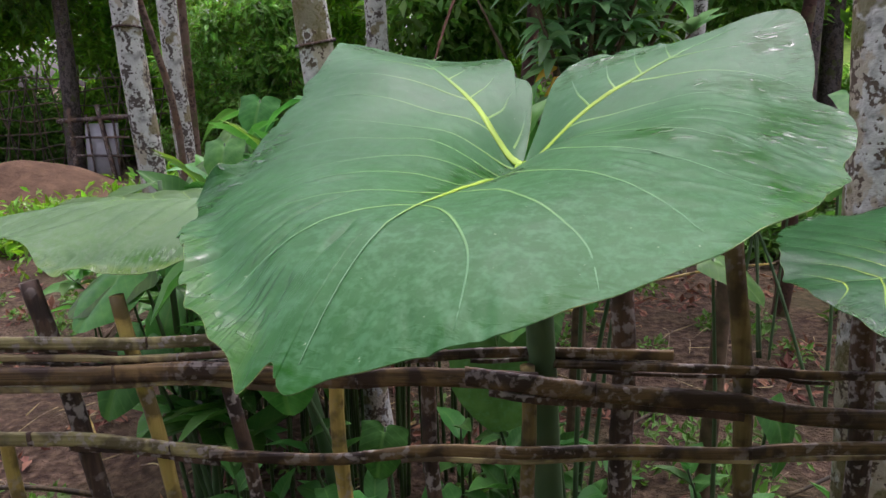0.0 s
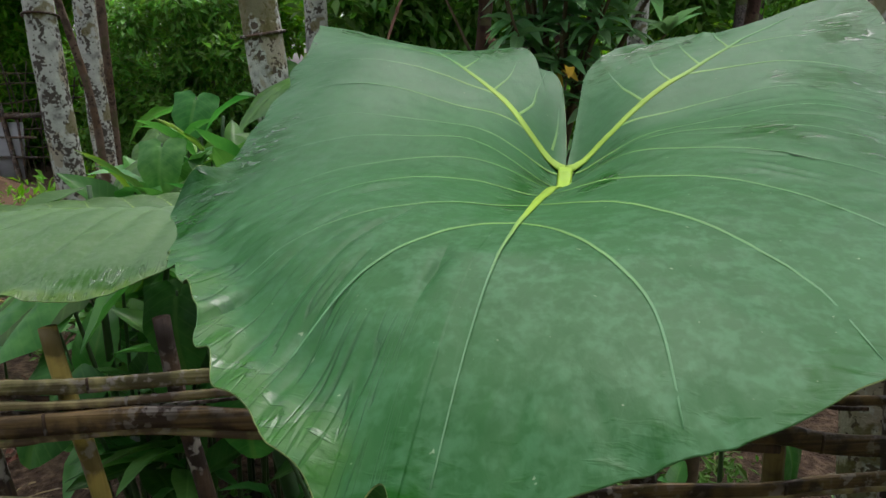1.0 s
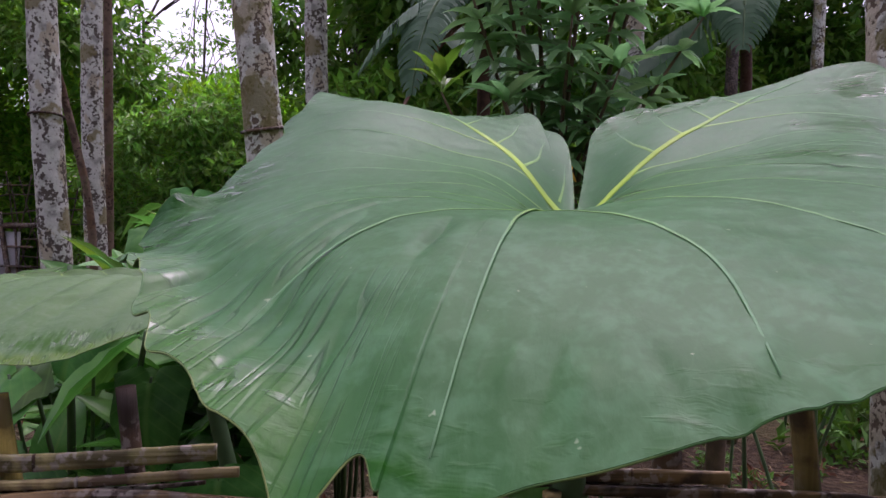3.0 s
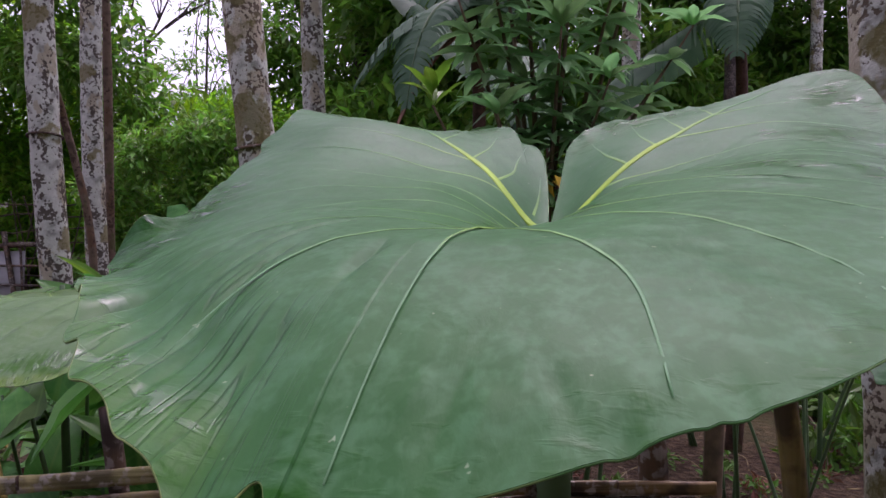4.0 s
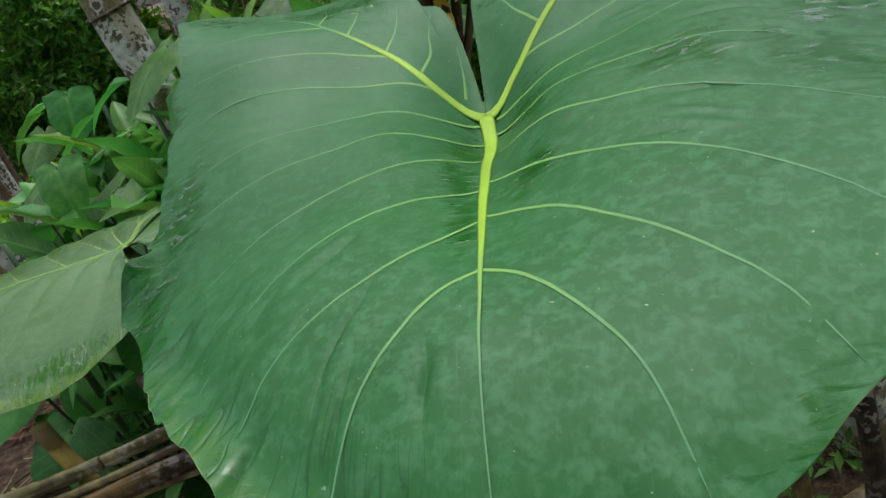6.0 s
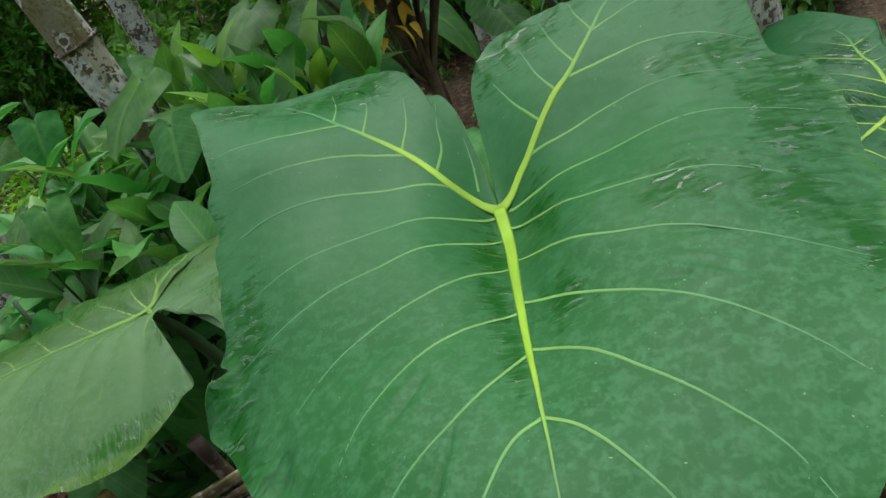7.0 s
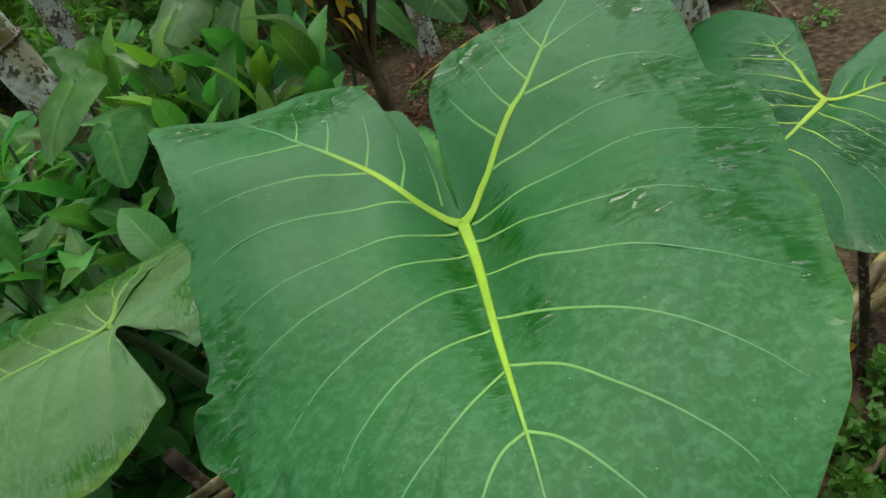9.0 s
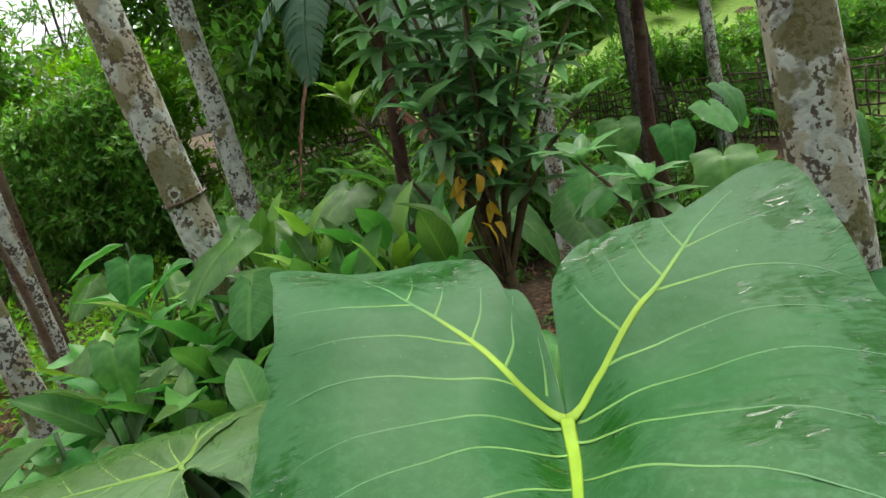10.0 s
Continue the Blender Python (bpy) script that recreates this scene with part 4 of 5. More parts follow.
rail([(-.47, FY - .016, .824), (-.39, FY - .014, .816), (-.226, FY - .012, .809), (-.05, FY - .012, .827), (.13, FY - .04, .838), (.31, FY - .012, .826), (.52, FY - .012, .819), (.77, FY - .012, .830), (2.0, FY - .01, .83)], .009, .025, SHADED_WET_SPLIT, "wet split bamboo rail with pale mould, darkened for shade", 6)


# ---- palm trunks ----
def palm_trunk(x, y, r, top, lean, mat, label, seed, rings=(), fork=False, z1=9.0):
    ob = thing("palm_tree", label, "tree", (x, y, 0), "pale trunked trees behind the fence")
    n = 90
    rnd = random.Random(seed)
    ph = rnd.uniform(0, 6)
    pts = []
    for k in range(n):
        z = -0.1 + (z1 + 0.1) * k / (n - 1)
        pts.append(Vector((lean[0] * (z - 1.5) + 0.012 * math.sin(z * 1.7 + ph), lean[1] * (z - 1.5) + 0.012 * math.cos(z * 1.3 + ph), z)))
    part("trunk", tube(pts, lambda u: r * (1.0 + 0.35 * math.exp(-u * 30) - 0.25 * u + 0.02 * math.sin(u * 140)), 20, 1.0, 0.03, seed), mat, ob)
    for z in rings:
        c = Vector((lean[0] * (z - 1.5) + 0.012 * math.sin(z * 1.7 + ph), lean[1] * (z - 1.5) + 0.012 * math.cos(z * 1.3 + ph), z))
        loop = [c + Vector((math.cos(a) * r * 1.06, math.sin(a) * r * 1.06, 0.012 * math.sin(a + seed))) for a in (2 * math.pi * k / 24 for k in range(25))]
        part("band", tube(loop, 0.006, 6), POST, ob, "dark band round the trunk")
    crown = []
    for k in range(11):
        a = 2 * math.pi * k / 11 + ph
        tipd = Vector((math.cos(a), math.sin(a), 0))
        spine = bend([pts[-1], pts[-1] + tipd * 0.7 + Vector((0, 0, .6)), pts[-1] + tipd * 1.5 + Vector((0, 0, .25)), pts[-1] + tipd * 2.0 + Vector((0, 0, -.5))], 22)
        crown.append(tube(spine, lambda t: .02 * (1 - .8 * t), 5))
        side = Vector((-tipd.y, tipd.x, 0))
        v, f = [], []
        for q in spine[3:]:
            for s in (-1, 1):
                e = q + side * s * .38 + tipd * .16 + Vector((0, 0, -.22))
                w = tipd * .02
                i = len(v)
                v += [q - w, q + w, e]
                f.append((i, i + 1, i + 2))
        crown.append((v, f))
    part("crown", joined(crown), CROWN, ob)
    return ob


PALE = "slender palm trunk with white lichen blotches"
palm_trunk(-.510, 2.65, .066, 9, (-.080, 0), BARK_MOSS, PALE, 1, (1.64,))
palm_trunk(-.566, 4.60, .072, 9, (.0, 0), BARK, PALE, 2)
palm_trunk(-1.71, 3.72, .072, 9, (-.035, 0), BARK, PALE, 3, (1.79,))
palm_trunk(-2.04, 5.0, .070, 9, (-.005, 0), BARK, PALE, 4)
palm_trunk(.915, 1.56, .075, 9, (-.06, .03), BARK_MOSS, PALE, 5)
palm_trunk(1.62, 5.3, .07, 9, (.02, 0), BARK, PALE, 6)
palm_trunk(3.9, 8.4, .08, 9, (0, 0), BARK_DARK, PALE, 7)
palm_trunk(5.2, 8.8, .08, 9, (0, 0), BARK, PALE, 8)


def vine_stem(points, r, label, seed):
    """A brown climbing stem that leans against the trunks."""
    ob = thing("vine_stem", label, "vine", points[0])
    base = Vector(points[0])
    part("stem", tube(bend([Vector(p) - base for p in points], 40), lambda t: r * (1.15 - .3 * t), 9, 1, .07, seed), BROWN_BARK, ob)


vine_stem([(-1.70, 4.30, -.05), (-1.76, 4.30, .7), (-1.79, 4.30, 1.35), (-1.88, 4.25, 1.90), (-1.90, 4.15, 2.15)], .022, "leaning brown stem between the palm trunks", 2)
vine_stem([(-2.06, 5.2, -.05), (-2.04, 5.2, 1.3), (-2.03, 5.2, 2.9), (-2.05, 5.2, 4.6)], .030, "brown climbing stem beside a palm trunk", 3)


# ---- leaf meshes that plants share ----
def lance_geometry(length, width, droop, fold, seed, n=9, wavy=0.0):
    """A pointed leaf along +x from its stalk, folded along the middle and bent down towards its tip."""
    rnd = random.Random(seed)
    verts, faces = [], []
    for k in range(n):
        u = k / (n - 1)
        w = width * 0.5 * (math.sin(math.pi * u ** 0.8) ** 0.85) + 0.0015
        x, z = length * u * (1 - 0.12 * droop * u), -droop * length * u * u * 0.55
        rip = wavy * math.sin(u * 15 + seed) * w
        for s in (-1, -0.5, 0, 0.5, 1):
            verts.append((x, s * w, z + fold * abs(s) * w + rip * s * s + rnd.uniform(-.02, .02) * w * abs(s)))
    for k in range(n - 1):
        for j in range(4):
            a = k * 5 + j
            faces.append((a, a + 5, a + 6, a + 1))
    return verts, faces


def heart_geometry(size, droop, cup, seed, around=40, rings=7):
    """A small arrow-shaped leaf along +x, its joint at the origin."""
    edge = bend([(a * .5 if a < 0 else a * .9, b, 0) for a, b in PLAIN[::2] + PLAIN[-1:]], around)
    rnd = random.Random(seed)
    ph = rnd.uniform(0, 6)
    verts, faces = [(0, 0, 0)], []
    for k in range(1, rings + 1):
        t = k / rings
        for i, q in enumerate(edge):
            a, b = q.x * t, q.y * t * 0.85
            z = -droop * (max(a, 0) ** 2 * 1.4) - cup * b * b + 0.10 * max(-a, 0) - 0.03 * math.exp(-(b / .05) ** 2) + 0.012 * t ** 4 * math.sin(i * 1.3 + ph)
            verts.append((a * size, b * size, z * size))
    faces += [(0, 1 + i, 2 + i) for i in range(around - 1)]
    for k in range(rings - 1):
        r = 1 + k * around
        faces += [(r + i, r + around + i, r + around + i + 1, r + i + 1) for i in range(around - 1)]
    return verts, faces


def shared_mesh(name, geometry, mat, across=None):
    me = bpy.data.meshes.new(name)
    me.from_pydata([tuple(v) for v in geometry[0]], [], geometry[1])
    me.materials.append(mat)
    me.polygons.foreach_set("use_smooth", [True] * len(me.polygons))
    if across:
        layer = me.uv_layers.new(name="blade")
        index = np.empty(len(me.loops), dtype=np.int32)
        me.loops.foreach_get("vertex_index", index)
        layer.data.foreach_set("uv", np.array(across, dtype=np.float32)[index].ravel())
    return me


def placed(name, mesh, parent, m):
    ob = new(name, mesh)
    ob.parent = parent
    ob.matrix_basis = m
    return ob


def aim(at, direction, roll=0.0, scale=1.0):
    """A pose at a point with +x along direction and +z up as far as can be."""
    x = Vector(direction).normalized()
    y = Vector((0, 0, 1)).cross(x)
    y = y.normalized() if y.length > 0.05 else Vector((0, 1, 0))
    z = x.cross(y)
    m = Matrix((x, y, z)).transposed().to_4x4()
    return Matrix.Translation(at) @ m @ Matrix.Rotation(roll, 4, 'X') @ Matrix.Diagonal((scale, scale, scale, 1))


LANCES = {}
for key, mat, specs in (("herb", HERB, ((.27, .095, .5), (.24, .09, .9), (.30, .10, .3), (.21, .085, 1.2))),
                        ("shrub", SHRUB, ((.155, .047, .7), (.14, .043, 1.1), (.17, .05, .4))),
                        ("dark", BLADE_DARK, ((.26, .11, .6), (.22, .10, 1.0), (.28, .115, .3))),
                        ("lime", LIMELEAF, ((.24, .075, .4), (.22, .07, .8))),
                        ("yellow", YELLOW, ((.12, .045, .9), (.10, .04, 1.3))),
                        ("pale", BLADE_PALE, ((.34, .12, .6), (.3, .11, 1.0)))):
    LANCES[key] = [shared_mesh("leaf", lance_geometry(l, w, d, 0.35 + 0.1 * i, i + 3, wavy=0.12), mat, [(k / 8, q) for k in range(9) for q in (-1, -.5, 0, .5, 1)]) for i, (l, w, d) in enumerate(specs)]


def heart_mesh(d, c, seed, mat):
    geometry = heart_geometry(1.0, d, c, seed)
    return shared_mesh("leaf", geometry, mat, [(x, y / .36) for x, y, z in geometry[0]])


HEARTS = {key: [heart_mesh(d, c, i + 11, mat) for i, (d, c) in enumerate(((.5, .5), (.9, .3), (.2, .8)))]
          for key, mat in (("dark", BLADE_DARK), ("herb", HERB), ("pale", BLADE_PALE))}


# ---- small taro plants ----
def taro_plant(x, y, leaves, label, seed, group="taro plants behind the fence"):
    """leaves: joint x, y, z, size, direction in degrees, dip in degrees, colour."""
    ob = thing("taro_plant", label, "plant", (x, y, 0), group)
    rnd = random.Random(seed)
    for lx, ly, lz, size, direction, dip, key in leaves:
        j = Vector((lx - x, ly - y, lz))
        d = radians(direction)
        way = Vector((math.cos(d), math.sin(d), -math.tan(radians(dip))))
        shapes = LANCES["herb"][:3] if key == "lance" else HEARTS[key]
        placed("leaf", rnd.choice(shapes), ob, aim(j, way, rnd.uniform(-.25, .25), size))
        foot = Vector((rnd.uniform(-.04, .04), rnd.uniform(-.04, .04), -.03))
        line = bend([foot, foot.lerp(j, .5) + Vector((0, 0, .12 * lz)), j - way * 0.01], 14)
        part("stalk", tube(line, lambda t: .012 * (1.3 - .8 * t) * max(.5, min(1.0, size * 1.6)), 7), PETIOLE, ob)
    return ob


SMALL = "young taro plant with heart-shaped green leaves"
taro_plant(-.02, 5.0, [(.02, 4.95, 1.40, .62, 20, 12, "herb"), (-.3, 5.0, 1.15, .5, 200, 25, "dark")], SMALL, 1)
taro_plant(-.55, 3.6, [(-.43, 3.5, 1.40, .60, -60, 14, "dark"), (-.75, 3.6, 1.25, .5, 190, 25, "dark"), (-.6, 3.3, 1.12, .55, -110, 25, "herb")], SMALL, 2)
taro_plant(.35, 3.3, [(.22, 3.2, 1.38, .5, 215, 20, "dark"), (.62, 3.15, 1.22, .55, -30, 25, "dark"), (.3, 3.1, 1.15, .5, -90, 30, "dark")], SMALL, 3)
taro_plant(3.2, 5.7, [(3.15, 5.6, .98, .62, 10, 10, "herb"), (2.6, 5.3, .95, .5, 240, 45, "herb"), (3.6, 5.6, .9, .5, -20, 20, "dark")], SMALL, 4)
taro_plant(2.9, 7.2, [(2.8, 7.1, .95, .8, 30, 5, "dark"), (2.4, 7.1, .85, .7, 190, 20, "dark")], SMALL, 5)
taro_plant(1.75, 4.4, [(1.42, 4.45, .92, .62, 235, 30, "dark"), (1.82, 4.3, .95, .5, -20, 40, "herb"), (1.3, 4.1, .8, .5, -80, 30, "dark")], SMALL, 6)
taro_plant(2.3, 4.0, [(2.25, 3.9, .92, .6, 200, 15, "herb"), (2.6, 3.9, .8, .5, -30, 25, "dark")], SMALL, 7)
taro_plant(-.95, 2.45, [(-.80, 2.35, 1.30, .24, 260, 45, "herb"), (-1.1, 2.2, 1.05, .32, 230, 20, "herb"), (-.7, 2.15, 1.0, .36, 280, 35, "dark")], SMALL, 9)
taro_plant(-.75, 1.95, [(-.93, 1.9, 1.02, .42, 200, 25, "herb"), (-.62, 1.8, 1.0, .3, 260, 50, "dark"), (-.85, 1.7, .85, .35, 230, 40, "dark"), (-.55, 2.05, 1.12, .3, 300, 30, "herb")], SMALL, 10)
taro_plant(.3, 1.95, [(.42, 1.75, 1.17, .40, 200, 30, "dark"), (.18, 1.75, .90, .28, 240, 40, "dark"), (.085, 1.36, .96, .34, 268, 84, "pale")], SMALL, 11)
taro_plant(-.12, 1.5, [(-.38, 1.42, .93, .24, 262, 66, "dark"), (-.18, 1.5, .70, .18, 250, 50, "dark"), (-.05, 1.5, .55, .18, 230, 40, "dark")], SMALL, 12)
taro_plant(.62, 1.55, [(.72, 1.5, .75, .24, -50, 50, "dark"), (.55, 1.46, 1.12, .22, 330, 20, "herb")], SMALL, 13)
taro_plant(-1.3, 2.9, [(-1.3, 2.8, .75, .4, 200, 30, "dark"), (-1.05, 2.8, .9, .42, 300, 20, "herb")], SMALL, 14)


# the taro patch beyond the shrub, and a few leaves beside the palms
BRIGHT = "taro plant with broad fresh green heart-shaped leaves"
taro_plant(1.55, 3.5, [(1.47, 3.75, 1.35, .36, 235, 38, "herb"), (1.60, 3.44, 1.30, .31, 255, 48, "dark"), (1.25, 3.25, 1.20, .30, 265, 48, "dark")], BRIGHT, 61)
taro_plant(1.9, 3.5, [(1.83, 3.45, 1.36, .33, 275, 36, "herb"), (1.98, 2.78, 1.30, .34, 290, 35, "dark")], BRIGHT, 62)
taro_plant(1.5, 2.85, [(1.44, 2.78, 1.25, .38, 235, 32, "herb"), (1.0, 3.05, 1.27, .36, 240, 42, "dark")], BRIGHT, 63)
taro_plant(2.3, 4.3, [(2.29, 4.05, 1.36, .38, 290, 32, "dark")], BRIGHT, 64)
taro_plant(-.5, 2.5, [(-.40, 2.45, 1.50, .40, 205, 18, "herb"), (-.55, 2.6, 1.44, .95, 176, 4, "lance"), (-.36, 2.2, 1.40, .28, 250, 40, "dark"), (-.50, 2.65, 1.54, .22, 245, 58, "herb")], BRIGHT, 66)
taro_plant(-.9, 3.0, [(-.88, 3.05, 1.42, .28, 255, 50, "dark"), (-1.05, 3.3, 1.38, 1.0, 195, 12, "lance"), (-.75, 2.9, 1.36, 1.05, 185, 20, "lance"), (-1.0, 2.75, 1.22, .30, 215, 25, "herb")], BRIGHT, 67)
taro_plant(-1.25, 4.3, [(-1.2, 4.25, 1.36, 1.2, 190, 10, "lance"), (-1.45, 4.3, 1.2, .4, 230, 35, "herb")], BRIGHT, 68)
taro_plant(-.03, 2.75, [(-.02, 2.7, 1.52, .34, 215, 22, "herb"), (.2, 2.8, 1.46, .28, 300, 30, "dark")], BRIGHT, 69)
taro_plant(-.85, 2.0, [(-.86, 1.95, 1.24, 1.3, 205, 22, "lance"), (-.78, 1.9, 1.16, .30, 240, 45, "dark"), (-.65, 1.85, 1.10, 1.0, 215, 35, "lance"), (-.95, 1.85, 1.0, .34, 225, 35, "herb")], BRIGHT, 70)


taro_plant(.28, 1.75, [(.30, 1.66, 1.20, .36, 235, 18, "dark"), (.14, 1.45, 1.12, .30, 250, 20, "herb"), (.05, 1.75, 1.22, .32, 200, 15, "dark"), (.45, 1.8, 1.18, .30, 300, 20, "dark")], BRIGHT, 71)


# ---- broad-leaved herbs in clumps ----
def herb_plant(x, y, top, count, label, seed, spread=0.5, key="herb", upright=0.6, size=1.0, bare=0.68):
    ob = thing("canna_plant", label, "plant", (x, y, 0), "broad-leaved herbs behind the fence")
    rnd = random.Random(seed)
    lean = Vector((rnd.uniform(-.12, .12), rnd.uniform(-.12, .12), 0))
    tip = Vector((lean.x, lean.y, top - 0.15))
    stem = bend([(0, 0, -.03), (lean.x * .3, lean.y * .3, top * .5), tip], 12)
    part("stem", tube(stem, lambda t: .0065 * (1.2 - .7 * t), 7), GREEN_STEM, ob)
    for k in range(count):
        u = bare + (1 - bare) * (k + 1) / count
        p = stem[int(u * 11)]
        a = k * 2.4 + rnd.uniform(-.4, .4) + seed
        rise = rnd.uniform(.2, 1.0) * upright + (1.2 * upright if k > count - 3 else 0)
        placed("leaf", rnd.choice(LANCES[key]), ob, aim(p, (math.cos(a), math.sin(a), rise), rnd.uniform(-.5, .5), size * rnd.uniform(.6, 1.15)))
    return ob


HERBAL = "leafy herb with bright green broad pointed leaves"
rnd = random.Random(12)
for k in range(20):
    herb_plant(-.28 + .42 * rnd.random(), 2.1 + .4 * rnd.random(), 1.42 + .17 * rnd.random(), 8, HERBAL, 100 + k, key="lime" if k % 3 == 0 else "herb", upright=2.2, size=.9, bare=.8)
for k in range(84):
    y = 1.75 + 1.5 * rnd.random() ** .8
    across = -.47 + .34 * rnd.random()
    tall = 1.16 + .14 * rnd.random() + .05 * (y - 1.75) if across > -.37 else .86 + .16 * rnd.random()
    herb_plant(-.06 + across * (y - .236), y, tall, 9, HERBAL if k % 4 else "leafy herb with dark green broad leaves", 140 + k, key=("dark", "herb", "herb", "lime", "dark", "herb", "herb", "herb")[k % 8], upright=.75, size=.98, bare=.55)
for k in range(11):
    herb_plant(-.55 + .75 * rnd.random(), 1.42 + .35 * rnd.random(), .40 + .42 * rnd.random(), 8, "low herb with dark green leaves behind the fence", 180 + k, key="dark", upright=.7, size=.62, bare=.35)
for k in range(8):
    herb_plant(.10 + .95 * rnd.random(), 1.45 + .75 * rnd.random(), .35 + .40 * rnd.random(), 8, "low herb with dark green leaves behind the fence", 300 + k, key="dark", upright=.8, size=.55, bare=.35)
for k in range(8):
    herb_plant(-2.6 + 1.2 * rnd.random(), 3.2 + 2.2 * rnd.random(), .35 + .35 * rnd.random(), 7, HERBAL, 220 + k, upright=.6)


# ---- the tall shrub with whorls of pointed leaves ----
def shrub(x, y, branches, label, seed, key="shrub"):
    ob = thing("shrub", label, "shrub", (x, y, 0))
    rnd = random.Random(seed)
    part("trunk", tube(bend([(0, 0, -.05), (.02, -.02, .6), (.03, -.02, 1.15), (.0, 0, 1.4)], 14), lambda t: .026 * (1.2 - .5 * t), 9, 1, .08, seed), STEM, ob, "brown woody trunk")
    for bx, by, bz, whorls in branches:
        tip = Vector((bx - x, by - y, bz))
        start = Vector((.02, -.01, 1.05))
        line = bend([start, start.lerp(tip, .45) + Vector((0, 0, .10)), tip], 16)
        part("branch", tube(line, lambda t: .011 * (1.25 - .95 * t), 7), STEM, ob)
        for w in range(whorls):
            u = 1 - 0.66 * w / whorls
            p = line[min(15, int(u * 15))]
            n = 6 if w else 7
            for k in range(n):
                a = 2 * math.pi * k / n + w * 0.6 + rnd.uniform(-.25, .25)
                rise = (.9 if w == 0 else rnd.uniform(-.1, .4))
                placed("leaf", rnd.choice(LANCES[key]), ob, aim(p, (math.cos(a), math.sin(a), rise), rnd.uniform(-.3, .3), rnd.uniform(.7, 1.1)))
    return ob


big = shrub(.42, 2.62, [(.23, 2.55, 2.32, 10), (.36, 2.62, 2.5, 10), (.55, 2.58, 2.45, 10), (.72, 2.66, 2.3, 9), (.13, 2.5, 2.12, 8), (.46, 2.45, 2.0, 7), (.86, 2.78, 2.45, 9), (.62, 2.46, 1.84, 6), (.3, 2.85, 2.6, 8), (.95, 2.6, 2.05, 6), (.25, 2.42, 1.72, 4), (.75, 2.42, 1.62, 4)],
            "tall shrub with whorls of dark pointed green leaves", 3)
for k in range(7):
    a = 2 * math.pi * k / 7
    placed("leaf", LANCES["lime"][k % 2], big, aim((-.36, -.05, 1.76 + .01 * k), (math.cos(a), math.sin(a), 1.3), 0, .62))["label"] = "fresh lime green young leaf"
part("branch", tube(bend([(.02, -.01, 1.05), (-.2, -.04, 1.45), (-.36, -.05, 1.77)], 14), lambda t: .009 * (1.2 - .8 * t), 7), STEM, big)
rnd = random.Random(5)
for k in range(14):
    a = rnd.uniform(3.4, 6.0)
    root = (rnd.uniform(-.12, .08), rnd.uniform(-.22, -.10), rnd.uniform(1.30, 1.53))
    placed("leaf", rnd.choice(LANCES["yellow"]), big, aim(root, (math.cos(a), math.sin(a), rnd.uniform(-.9, .1)), rnd.uniform(-.8, .8), rnd.uniform(.55, .85)))["label"] = "yellow withering leaf"
    if k % 3 == 0:
        part("branch", tube(bend([(.02, -.01, 1.05), (root[0] * .6, root[1] * .6, 1.2), root], 10), lambda t: .006 * (1.2 - .8 * t), 6), STEM, big)
shrub(.75, 2.05, [(.72, 1.98, 1.42, 2), (.6, 2.1, 1.5, 2)], "small shrub with dark leaves beside the taro", 9)


# ---- banana plants ----
def banana(x, y, h, leaves, label, seed, dry=()):
    ob = thing("banana_plant", label, "plant", (x, y, 0), "banana plants")
    rnd = random.Random(seed)
    part("stem", tube([Vector((.03 * math.sin(k * .5), 0, -.1 + (h + .1) * k / 20)) for k in range(21)], lambda t: .045 * (1.15 - .5 * t), 14, 1, .04, seed), PSEUDO, ob, "grey-green sheathed stem")
    for dx, dy, lift, length, width, sag in leaves:
        leaf_part(ob, (0, 0, h), (dx, dy), lift, length, width, sag, BANANA, "banana_leaf", rnd)
    for dx, dy, z, length in dry:
        leaf_part(ob, (.08 * dx, .08 * dy, z), (dx, dy), -.9, .7 * length, .07, 1.0, DRY, "dry_leaf", rnd)
    return ob


def leaf_part(ob, root, way, lift, length, width, sag, mat, name, rnd):
    """A long torn leaf arching from the stem, with its strips hanging apart."""
    d = Vector((way[0], way[1], 0)).normalized()
    s = Vector((-d.y, d.x, 0))
    n = 34
    spine = [Vector(root) + d * (length * u * (1 - .25 * sag * u)) + Vector((0, 0, length * (lift * u - sag * .62 * u * u))) for u in (k / (n - 1) for k in range(n))]
    verts, faces = [], []
    gaps = [rnd.random() < .22 for _ in range(n)]
    for side in (-1, 1):
        hang = rnd.uniform(.3, .8)
        for k in range(n - 1):
            u = (k + .5) / n
            w = width * (math.sin(math.pi * min(1, .08 + u * .94)) ** .6)
            cut = .35 if gaps[k] else 0
            i = len(verts)
            for kk, e in ((k, cut / n), (k + 1, -cut / n)):
                p = spine[kk]
                for j in range(4):
                    v = j / 3
                    verts.append(p + s * (side * w * v * (1 - .2 * hang * v)) + Vector((0, 0, -hang * w * v * v + .06 * w * math.sin(v * 3))) + d * (e * length * v + .15 * w * v + rnd.uniform(-.004, .004)))
            for j in range(3):
                faces.append((i + j, i + 4 + j, i + 5 + j, i + 1 + j))
    leaf = part(name, (verts, faces), mat, ob)
    part("midrib", tube(spine, lambda t: .016 * (1 - .8 * t), 6), PETIOLE if mat is BANANA else DRY, leaf)


